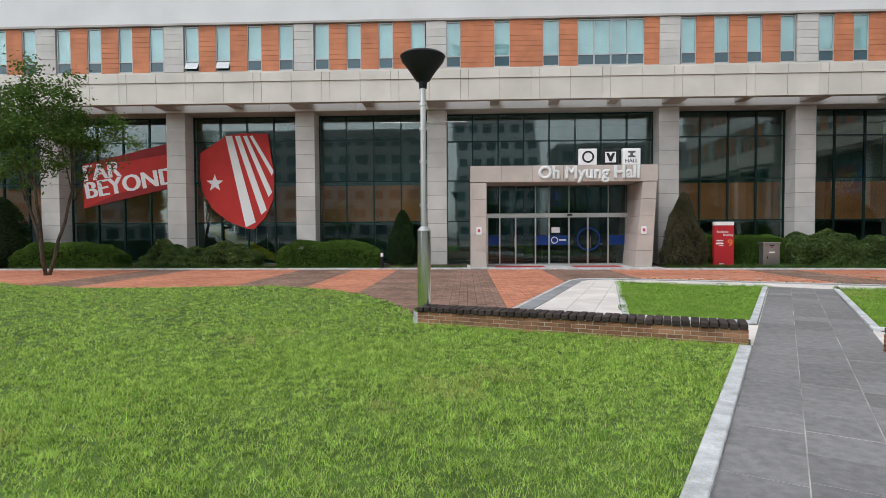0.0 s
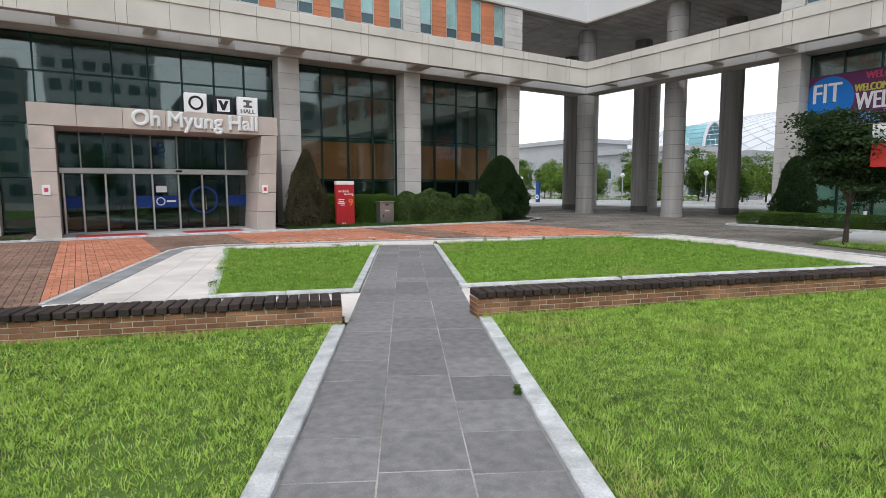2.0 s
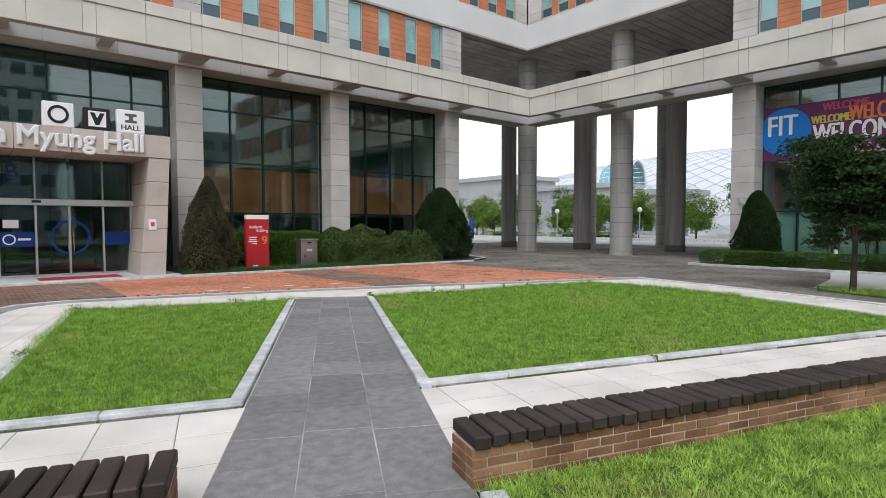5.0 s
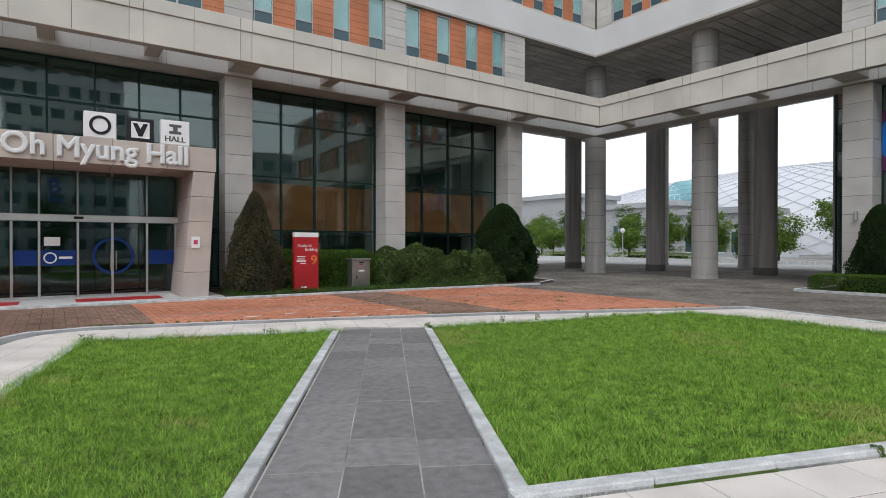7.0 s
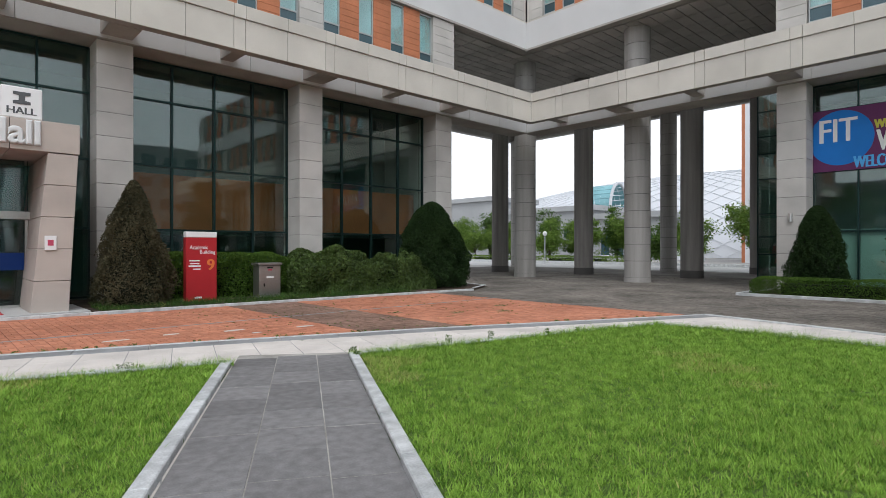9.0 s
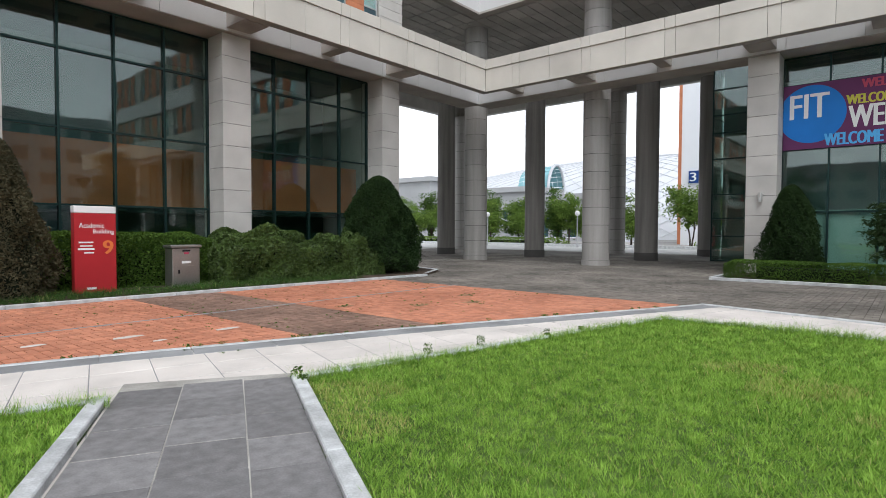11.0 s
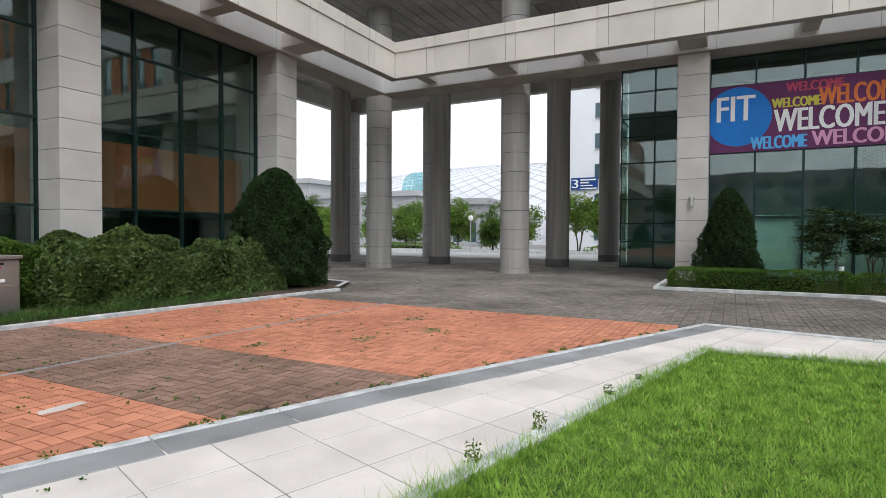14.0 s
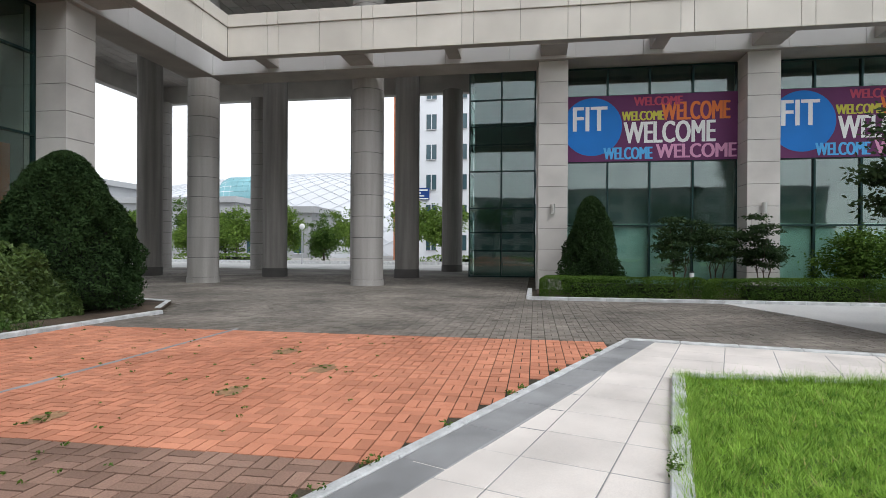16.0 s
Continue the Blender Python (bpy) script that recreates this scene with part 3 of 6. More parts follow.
thing("wall_end", box(END_A - 0.25, END_A, GA + 0.36, BACK_Y, 0, Z_UP1), GRANITE, "granite end wall of the north building", "wall", kind="structure")
for k in range(5):
    y0 = GA + 0.42 + k * 1.4
    w6 = empty("window_6", label="tall reflecting glass panel on the end wall", category="window", kind="structure")
    part("pane", box(END_A + 0.05, END_A + 0.062, y0 + 0.03, y0 + 1.37, 0.15, Z_SOFFIT - 0.1), CURTAIN, w6)
    part("mullion", box(END_A + 0.002, END_A + 0.09, y0 - 0.03, y0 + 0.028, 0.05, Z_SOFFIT), MULLION, w6)
thing("wall_back", box(-34, END_A, BACK_Y - 0.3, BACK_Y, 0, Z_TOP), GRANITE, "rear wall of the north building", "wall", kind="structure")
thing("wall_west", box(-34.3, -34, GA, BACK_Y, 0, Z_TOP), GRANITE, "west end wall of the north building", "wall", kind="structure")


# ring beam of stone panels in front of both buildings, open towards the wall
def fascia(north):
    root = empty("fascia", label="pale stone fascia beam with narrow coping", category="beam", kind="structure")
    a0, a1 = (-34.0, FB) if north else (-20.0, FA)
    def bx(s0, s1, d0, d1, z0, z1, bev=0.0):
        if north:
            return box(s0, s1, FA + d0, FA + d1, z0, z1, bev)
        return box(FB + d0, FB + d1, s0, s1, z0, z1, bev)
    part("beam_core", bx(a0, a1 + (0.34 if north else -0.03), 0.03, 0.34, Z_BEAM + 0.03, Z_COPE - 0.03), JOINT, root)
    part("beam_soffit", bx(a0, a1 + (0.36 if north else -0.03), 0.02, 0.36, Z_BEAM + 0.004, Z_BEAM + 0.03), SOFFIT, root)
    s = a1
    widths = [1.45, 0.38, 1.45, 1.45, 0.38, 1.45]
    i = 0
    while s > a0:
        w = widths[i % 6]
        e = max(a0, s - w)
        part("fascia_panel", bx(e + 0.006, s - 0.006, 0.0, 0.05, Z_BEAM, Z_PANEL - 0.008, 0.006), FASCIA, root)
        part("coping_panel", bx(e + 0.006, s - 0.006, -0.05, 0.38, Z_PANEL, Z_COPE, 0.012), FASCIA, root)
        s, i = e, i + 1
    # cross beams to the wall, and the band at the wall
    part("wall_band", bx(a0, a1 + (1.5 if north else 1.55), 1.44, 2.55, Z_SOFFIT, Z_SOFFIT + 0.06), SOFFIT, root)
    s = a1 + 1.42
    while s > a0:
        e = max(a0, s - 2.17)
        part("wall_panel", bx(e + 0.006, s - 0.006, 1.42, 1.46, Z_SOFFIT + 0.03, Z_UP0 - 0.32, 0.005), WHITE_SLAB, root)
        s = e
    stops = PIERS_A if north else PIERS_B + [22.95, 29.6]
    mids = []
    for p, q in zip(sorted(stops), sorted(stops)[1:]):
        k = 2 if q - p < 9 else 4
        mids += [p + (q - p) * j / k for j in range(1, k)]
    for c in sorted(stops) + mids:
        w = 0.42 if c in stops else 0.22
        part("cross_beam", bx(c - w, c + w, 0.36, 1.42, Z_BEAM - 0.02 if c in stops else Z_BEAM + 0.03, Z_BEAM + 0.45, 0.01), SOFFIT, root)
    return root


fascia(True)
fascia(False)


# upper storeys
def upper_window(root_name, a0, a1, north, z0, z1, n=1, open_sash=False):
    root = empty(root_name, label="narrow window with pale blind and small dark sash" if n == 1 else "row of tall windows with pale blinds", category="window", group="upper windows", kind="structure")
    off = (lambda s0, s1, d0, d1, zz0, zz1: box(s0, s1, PA + d0, PA + d1, zz0, zz1)) if north else (lambda s0, s1, d0, d1, zz0, zz1: box(PB + d0, PB + d1, s0, s1, zz0, zz1))
    zs = z0 + 0.55
    bm = bmesh.new()
    for i in range(n + 1):
        c = a0 + (a1 - a0) * i / n
        c0, c1 = max(a0, c - 0.035), min(a1, c + 0.035)
        if north:
            bm_box(bm, c0, c1, PA + 0.04, PA + 0.16, z0, z1)
        else:
            bm_box(bm, PB + 0.04, PB + 0.16, c0, c1, z0, z1)
    part("window_frame", bm, WINFRAME, root)
    bm = bmesh.new()
    for z in (z0 + 0.03, zs, z1 - 0.03):
        if north:
            bm_box(bm, a0, a1, PA + 0.05, PA + 0.15, z - 0.03, z + 0.03)
        else:
            bm_box(bm, PB + 0.05, PB + 0.15, a0, a1, z - 0.03, z + 0.03)
    part("transom", bm, WINFRAME, root)
    for i in range(n):
        c0, c1 = a0 + (a1 - a0) * i / n + 0.036, a0 + (a1 - a0) * (i + 1) / n - 0.036
        part("pane", off(c0, c1, 0.09, 0.10, zs + 0.03, z1 - 0.06), WINGLASS, root)
        part("blind", off(c0, c1, 0.14, 0.15, zs + 0.03, z1 - 0.06), BLIND, root)
        bm = off(c0, c1, 0.08, 0.10, z0 + 0.06, zs - 0.03)
        if open_sash and north:
            bm.transform(Matrix.Translation((0, PA + 0.1, zs - 0.03)) @ Matrix.Rotation(radians(-28), 4, "X") @ Matrix.Translation((0, -PA - 0.1, -zs + 0.03)))
        part("sash", bm, FAR_GLASS, root, "small dark bottom sash")
        part("sash_frame", off(c0 + 0.02, c1 - 0.02, 0.12, 0.14, z0 + 0.06, zs - 0.03), MULLION, root)
    return root


def terra(parent, a0, a1, north, z0, z1):
    bm = bmesh.new()
    n = round((z1 - z0) / 0.262)
    h = (z1 - z0) / n
    for i in range(n):
        if north:
            bm_box(bm, a0 + 0.004, a1 - 0.004, PA + 0.01, PA + 0.06, z0 + i * h + 0.012, z0 + (i + 1) * h)
        else:
            bm_box(bm, PB + 0.01, PB + 0.06, a0 + 0.004, a1 - 0.004, z0 + i * h + 0.012, z0 + (i + 1) * h)
    part("terracotta_cladding", bm, TERRA, parent, "terracotta boards between the windows")


def storey(name, north, piers, a_lo, a_hi, z0, z1, regular_only=False):
    root = empty(name, label="upper storey wall with terracotta boards and pale stone piers", category="wall", kind="structure")
    bx = (lambda s0, s1, d0, d1, zz0, zz1, b=0.0: box(s0, s1, PA + d0, PA + d1, zz0, zz1, b)) if north else (lambda s0, s1, d0, d1, zz0, zz1, b=0.0: box(PB + d0, PB + d1, s0, s1, zz0, zz1, b))
    part("backing", bx(a_lo, a_hi, 0.20, 0.40, z0 - 0.5, z1), JOINT, root)
    part("sill_band", bx(a_lo, a_hi, -0.02, 0.2, z0 - 0.30, z0, 0.01), FASCIA, root)
    srt = sorted(piers)
    for x in srt:
        n = 6
        h = (z1 - z0) / n
        for i in range(n):
            hw = 0.66 if abs(x - 24.30) < 0.01 else 0.5
            part("pier_panel", bx(max(a_lo, x - hw), min(a_hi, x + hw), -0.03, 0.19, z0 + i * h + 0.005, z0 + (i + 1) * h - 0.005, 0.005), GRANITE, root)
    for p, q in zip(srt, srt[1:]):
        s0, s1 = p + 0.5, q - (0.66 if abs(q - 24.30) < 0.01 else 0.5)
        if q - p > 9 and not regular_only:
            wins = [(s0, s0 + 0.7, 1), (s0 + 2.36, s0 + 3.14, 1), (s0 + 4.75, s0 + 5.54, 1), (s0 + 6.45, s0 + 9.68, 4)]
        else:
            g = (s1 - s0 - 0.1 - 4 * 0.72) / 3
            k = 4 if q - p < 9 else 6
            g = (s1 - s0 - 0.1 - k * 0.72) / (k - 1)
            wins = [(s0 + 0.05 + i * (0.72 + g), s0 + 0.05 + i * (0.72 + g) + 0.72, 1) for i in range(k)]
        last = s0
        for i, (w0, w1, n) in enumerate(wins):
            if w0 - last > 0.12:
                terra(root, last, w0, north, z0, z1)
            upper_window("window_3" if north else "window_4", w0, w1, north, z0 + 0.02, z1 - 0.02, n, north and abs(p + 13.75) < 0.1 and i < 2 and z0 < 11)
            last = w1
        if s1 - last > 0.12:
            terra(root, last, s1, north, z0, z1)
    return root


UP_A = PIERS_A[:-1] + [24.30]
UP_B = PIERS_B
storey("upper_wall_1", True, UP_A, -34, 24.96, Z_UP0, Z_UP1)
storey("upper_wall_2", False, UP_B, -18, 16.87, Z_UP0, Z_UP1)
# slab band and the storey above
def slab_band(north):
    bx = (lambda s0, s1, d0, d1, z0, z1, b=0.0: box(s0, s1, PA + d0, PA + d1, z0, z1, b)) if north else (lambda s0, s1, d0, d1, z0, z1, b=0.0: box(PB + d0, PB + d1, s0, s1, z0, z1, b))
    root = empty("slab_band", label="plain pale band above the windows", category="wall", kind="structure")
    part("band", bx(-34 if north else -18, PB if north else PA - 0.05, -0.05, 0.4, Z_UP1 + 0.12, Z_SLAB, 0.01), WHITE_SLAB, root)
    part("drip_edge", bx(-34 if north else -18, PB - 0.1 if north else PA - 0.12, -0.11, 0.3, Z_UP1 + 0.02, Z_UP1 + 0.118), SOFFIT, root)


slab_band(True)
slab_band(False)
storey("upper_wall_3", True, [-33.4, -26.9, -20.4, -13.75, -7.12, -0.48, 10.92, 17.46, 23.6, 29.8], -34, PB - 0.0, Z_SLAB + 0.1, 16.6, True)
storey("upper_wall_4", False, [28.2, 22.9, 16.37, 9.75, 3.2, -3.4, -10.0, -16.6], -18, PA, Z_SLAB + 0.1, 16.6)
thing("roof", prism([(-34, PA + 0.4), (PB + 0.4, PA + 0.4), (PB + 0.4, -18), (BACK_X, -18), (BACK_X, BACK_Y), (-34, BACK_Y)], 16.4, 17.0), WHITE_SLAB, "flat pale roof of the building", "roof", kind="structure")

# ---- passage under the corner ----
def panelled_ceiling():
    bm = bmesh.new()
    bm_box(bm, 24.7, BACK_X - 0.1, PA + 0.1, BACK_Y - 0.1, Z_UP1 + 0.08, Z_UP1 + 0.2)
    bm_box(bm, PB + 0.1, BACK_X - 0.1, 16.6, PA + 0.1, Z_UP1 + 0.08, Z_UP1 + 0.2)
    x = 24.75
    while x < BACK_X - 0.3:
        y = 16.7
        while y < BACK_Y - 0.3:
            if (x > PB + 0.05 or y > PA + 0.05):
                bm_box(bm, x + 0.02, x + 1.18, y + 0.02, y + 0.58, Z_UP1, Z_UP1 + 0.03)
            y += 0.6
        x += 1.2
    return thing("ceiling", bm, CEIL, "brown-grey panelled soffit over the passage", "ceiling", kind="structure")


panelled_ceiling()
thing("rear_beam", box(BACK_X - 0.5, BACK_X, 16.6, BACK_Y, 11.0, 16.4), GRANITE, "stone beam over the rear opening", "beam", kind="structure")
thing("rear_beam", box(24.9, BACK_X - 0.5, BACK_Y - 0.5, BACK_Y, 11.0, 16.4), GRANITE, "stone beam over the rear opening", "beam", kind="structure")
thing("wall_back", box(44.5, 44.8, -18, 16.6, 0, 16.4), GRANITE, "rear wall of the east building", "wall", kind="structure")
thing("wall_south", box(GB, 44.5, -18.3, -18, 0, 16.4), GRANITE, "south end wall of the east building", "wall", kind="structure")
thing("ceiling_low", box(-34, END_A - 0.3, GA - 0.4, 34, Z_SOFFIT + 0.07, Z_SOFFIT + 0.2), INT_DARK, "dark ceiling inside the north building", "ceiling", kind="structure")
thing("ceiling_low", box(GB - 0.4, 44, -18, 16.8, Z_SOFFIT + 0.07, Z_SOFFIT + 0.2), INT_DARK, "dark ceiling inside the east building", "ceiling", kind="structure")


def round_column(x, y, r, z1):
    root = empty("round_column", x, y, 0, "round grey concrete column with drum joints and a stone base", "column", "round columns", "structure")
    n = 15
    h = (z1 - 0.22) / n
    me = mesh_of("drum", tube(0, 0, 0.011, h - 0.011, r, r, 40), CONC)
    part("base", tube(0, 0, 0, 0.22, r + 0.03, r + 0.03, 40), CONC, root)
    part("core", tube(0, 0, 0.1, z1, r - 0.03, r - 0.03, 40), JOINT, root)
    for i in range(n):
        ob = new("drum", me)
        ob.parent = root
        ob.location = (0, 0, 0.22 + i * h)
    return root


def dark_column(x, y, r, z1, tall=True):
    root = empty("dark_column", x, y, 0, "dark streaked round column, passage shade in its colour, with a darker base", "column", "dark columns", "structure")
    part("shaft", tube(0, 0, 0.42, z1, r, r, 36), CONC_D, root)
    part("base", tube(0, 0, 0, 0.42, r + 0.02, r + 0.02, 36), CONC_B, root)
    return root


for x, y in ((31.85, 30.05), (31.80, 23.20)):
    round_column(x, y, 0.60, Z_UP1)
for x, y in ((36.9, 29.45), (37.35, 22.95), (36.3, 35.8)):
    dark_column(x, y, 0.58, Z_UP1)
for x, y in ((45.0, 41.4), (45.0, 34.5), (45.0, 27.8)):
    round_column(x, y, 0.55, 11.0)
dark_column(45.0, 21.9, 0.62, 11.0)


# glass corner of the east building beside the passage
def glass_corner():
    root = empty("window_5", label="tall greenish glass stair front beside the passage", category="window", kind="structure")
    x, y0, y1 = 38.8, 16.9, 20.15
    zs = [0.05, 1.3, 2.2, 3.4, 5.2, 6.5, 7.4, 8.7, 10.2, 11.0]
    bm = bmesh.new()
    for y in (y0, (y0 + y1) / 2, y1 - 0.06):
        bm_box(bm, x - 0.06, x + 0.06, y, y + 0.06, 0, 11.0)
    bm_box(bm, 44.4, 44.5, y1 - 0.06, y1, 0, 11.0)
    part("mullions", bm, MULLION, root)
    bm = bmesh.new()
    for z in zs:
        bm_box(bm, x - 0.05, x + 0.05, y0, y1, z - 0.03, z + 0.03)
        bm_box(bm, x, 44.4, y1 - 0.05, y1, z - 0.03, z + 0.03)
    part("transoms", bm, MULLION, root)
    for a, b in zip(zs, zs[1:]):
        for k in range(2):
            w = (y1 - y0) / 2
            part("pane", box(x - 0.005, x + 0.005, y0 + k * w + 0.07, y0 + (k + 1) * w - 0.02, a + 0.04, b - 0.04), CURTAIN, root)
        part("pane", box(x + 0.1, 44.35, y1 - 0.03, y1 - 0.02, a + 0.04, b - 0.04), CURTAIN, root)
    return root


glass_corner()
# unseen lid and backing wall, added to keep the sky out of the panes
thing("ceiling_low", box(38.9, 44.5, 16.9, 20.1, 10.95, 11.15), INT_DARK, "added dark lid that keeps sky light out of the glass corner", "ceiling", kind="structure")
thing("added_backing_wall", box(40.6, 40.8, 16.9, 20.08, 0, 10.9), INT_DARK, "added dark wall that blocks the sky behind the glass corner", "wall", kind="structure")
thing("wall_return", box(PB + 0.6, 44.5, 16.62, 16.88, 0, Z_UP1), GRANITE, "granite return wall of the east building", "wall", kind="structure")


# ---- the entrance portal ----
PY0, PY1 = 26.5, 29.68
portal = empty("entrance_portal", 0, 0, 0, "pink granite entrance portal with slanting side leg", "portal", kind="structure")
lerp = lambda a, b, t: a + (b - a) * t
for i in range(5):
    z0, z1 = 0.02 + i * 0.782, 0.02 + (i + 1) * 0.782 - 0.012
    part("portal_panel", xz_prism([(1.17, z0), (1.90, z0), (1.90, z1), (1.17, z1)], PY0, PY1, 0.008), PINK, portal)
    t0, t1 = i / 5, (i + 1) / 5 - 0.003
    part("portal_panel", xz_prism([(lerp(8.60, 8.95, t0), z0), (lerp(9.38, 9.58, t0), z0), (lerp(9.38, 9.58, t1), z1), (lerp(8.60, 8.95, t1), z1)], PY0, PY1, 0.008), PINK, portal)
for i in range(6):
    x0, x1 = lerp(1.17, 9.62, i / 6), lerp(1.17, 9.62, (i + 1) / 6) - 0.012
    part("portal_panel", box(x0, x1, PY0 - 0.02, PY1, 3.94, 4.68, 0.008), PINK, portal)
thing("portal_step", box(1.0, 9.8, 26.2, 28.5, -0.05, 0.04, 0.01), PALE_ROAD, "pale stone threshold in front of the doors", "step", kind="structure")
for x0, x1 in ((2.3, 4.6), (5.9, 8.1)):
    thing("door_mat", box(x0, x1, 26.5, 27.5, 0.042, 0.056, 0.004), RED, "flat red doormat before the glass doors", "doormat", "door mats")

doors = empty("door_1", label="aluminium framed glass sliding doors with blue film band", category="door", kind="structure")
DY = 28.5
XS = [2.02, 2.62, 3.40, 4.37, 5.03, 6.0, 6.92, 7.9, 8.75]
for x in XS:
    part("door_post", box(x - 0.03, x + 0.03, DY - 0.06, DY + 0.06, 0.04, 2.35), ALU, doors)
for x in (2.62, 4.37, 5.03, 6.0, 7.9):
    part("upper_post", box(x - 0.022, x + 0.022, DY - 0.05, DY + 0.05, 2.58, 3.93), BIN_STEEL, doors)
part("transom", box(1.91, 8.85, DY - 0.09, DY + 0.09, 2.36, 2.57, 0.01), ALU, doors)
part("door_sensor", box(5.9, 6.15, DY - 0.14, DY - 0.09, 2.44, 2.52, 0.01), BLACK_METAL, doors)
for a, b in zip(XS, XS[1:]):
    lf = part("door_leaf", box(a + 0.045, b - 0.045, DY - 0.006, DY + 0.006, 0.08, 2.34), DOORGLASS, doors)
    part("bottom_rail", box(a + 0.042, b - 0.042, DY - 0.03, DY + 0.03, 0.042, 0.10), ALU, doors)
    if a not in (2.62, 3.40, 6.0, 6.92):
        part("film_band", box(a + 0.05, b - 0.05, DY - 0.012, DY - 0.008, 1.02, 1.48), DOOR_BLUE, doors, "blue film band")
for a, b in zip([1.92] + XS[1:], XS[1:] + [8.8]):
    part("upper_pane", box(a + 0.04, b - 0.04, DY - 0.006, DY + 0.006, 2.59, 3.92), DOORGLASS, doors)
for x in (3.34, 6.86, 7.02):
    part("pull_handle", tube(x, DY - 0.09, 0.85, 1.45, 0.018, seg=10), STEEL, doors)
letters("lettering", "B", 0.5, pose(5.28, DY - 0.012, 3.22, 90, 0, 0), DOOR_BLUE, doors, width=0.30, depth=0.004, height=0.42)
letters("lettering", "Zone", 0.2, pose(5.24, DY - 0.012, 2.96, 90, 0, 0), DOOR_BLUE, doors, width=0.40, depth=0.004, height=0.15)
part("notice", box(5.15, 5.55, DY - 0.018, DY - 0.013, 1.62, 1.88), SIGN_WHITE, doors, "white paper notice")


def ring(r0, r1, depth, seg=40):
    """A flat ring in the local xy plane."""
    bm = bmesh.new()
    lay = []
    for z in (0.0, depth):
        lay.append([[bm.verts.new((r * math.cos(2 * math.pi * k / seg), r * math.sin(2 * math.pi * k / seg), z)) for k in range(seg)] for r in (r0, r1)])
    for k in range(seg):
        j = (k + 1) % seg
        bm.faces.new((lay[1][0][k], lay[1][1][k], lay[1][1][j], lay[1][0][j]))
        bm.faces.new((lay[0][1][k], lay[0][0][k], lay[0][0][j], lay[0][1][j]))
        bm.faces.new((lay[0][1][k], lay[0][1][j], lay[1][1][j], lay[1][1][k]))
        bm.faces.new((lay[0][0][j], lay[0][0][k], lay[1][0][k], lay[1][0][j]))
    return bm


def flat(points, depth):
    """A flat plate over an outline in the local xy plane."""
    bm = prism(points, 0, depth)
    bmesh.ops.recalc_face_normals(bm, faces=bm.faces[:])
    return bm


def disc(r, depth, seg=40, sx=1.0):
    return flat([(sx * r * math.cos(2 * math.pi * k / seg), r * math.sin(2 * math.pi * k / seg)) for k in range(seg)], depth)


UP = lambda x, y, z: pose(x, y, z, 90, 0, 0)              # text that faces south
WEST = lambda x, y, z: pose(x, y, z, 90, 0, -90)          # text that faces west
lr = part("logo_ring", ring(0.13, 0.17, 0.004), SIGN_WHITE, doors)
lr.matrix_basis = UP(5.3, DY - 0.016, 1.25)
lr = part("logo_bar", flat([(0, 0), (0.34, 0), (0.34, 0.07), (0, 0.07)], 0.004), SIGN_WHITE, doors)
lr.matrix_basis = UP(5.52, DY - 0.016, 1.22)
lr = part("logo_ring", ring(0.5, 0.58, 0.003), DOOR_BLUE, doors)
lr.matrix_basis = UP(6.95, DY - 0.020, 1.3)

# name over the portal and three square signs on it
name_sign = empty("name_sign", 4.25, 26.46, 4.02, "silver raised letters of the hall's name", "sign")
word = letters("letter", "Oh Myung Hall", 0.7, pose(0, 0, -0.14, 90, 0, 0), LETTER, name_sign, width=4.55, depth=0.06, height=0.78, thick=0.026)


def split_letters(ob):
    """Every loose island of the mesh becomes a part of its own."""
    src = bmesh.new()
    src.from_mesh(ob.data)
    src.verts.ensure_lookup_table()
    seen = set()
    for v in src.verts:
        if v in seen:
            continue
        isle, stack = [], [v]
        seen.add(v)
        while stack:
            q = stack.pop()
            isle.append(q)
            for e in q.link_edges:
                o = e.other_vert(q)
                if o not in seen:
                    seen.add(o)
                    stack.append(o)
        keep = set(isle)
        one = bmesh.new()
        at = {q: one.verts.new(q.co) for q in isle}
        for f in src.faces:
            if f.verts[0] in keep:
                one.faces.new([at[q] for q in f.verts])
        part("letter", one, LETTER, ob.parent).matrix_basis = ob.matrix_basis.copy()
    src.free()
    bpy.data.objects.remove(ob)


split_letters(word)


def square_sign(x0, x1, z1, material, label):
    root = empty("square_sign", x0, 26.62, 4.68, label, "sign", "square signs")
    w, h = x1 - x0, z1 - 4.68
    part("box", box(0, w, -0.12, 0.12, 0.002, h, 0.02), material, root)
    return root, w, h


sg, w, h = square_sign(6.09, 6.89, 5.42, SIGN_WHITE, "white square sign box with a black ring")
r_ = part("ring", ring(0.19, 0.27, 0.012), SIGN_BLACK, sg)
r_.matrix_basis = UP(w / 2, -0.122, h / 2)
sg, w, h = square_sign(7.14, 7.86, 5.37, SIGN_BLACK, "black square sign box with a white tick mark")
r_ = part("inner_square", flat([(-0.24, -0.24), (0.24, -0.24), (0.24, 0.24), (-0.24, 0.24)], 0.01), SIGN_WHITE, sg)
r_.matrix_basis = UP(w / 2, -0.121, h / 2)
r_ = part("tick_mark", flat([(-0.20, 0.19), (-0.08, 0.19), (0.0, 0.03), (0.08, 0.19), (0.20, 0.19), (0.05, -0.19), (-0.05, -0.19)], 0.008), SIGN_BLACK, sg)
r_.matrix_basis = UP(w / 2, -0.132, h / 2)
sg, w, h = square_sign(8.04, 8.84, 5.42, SIGN_WHITE, "white square sign box with grey emblem and lettering")
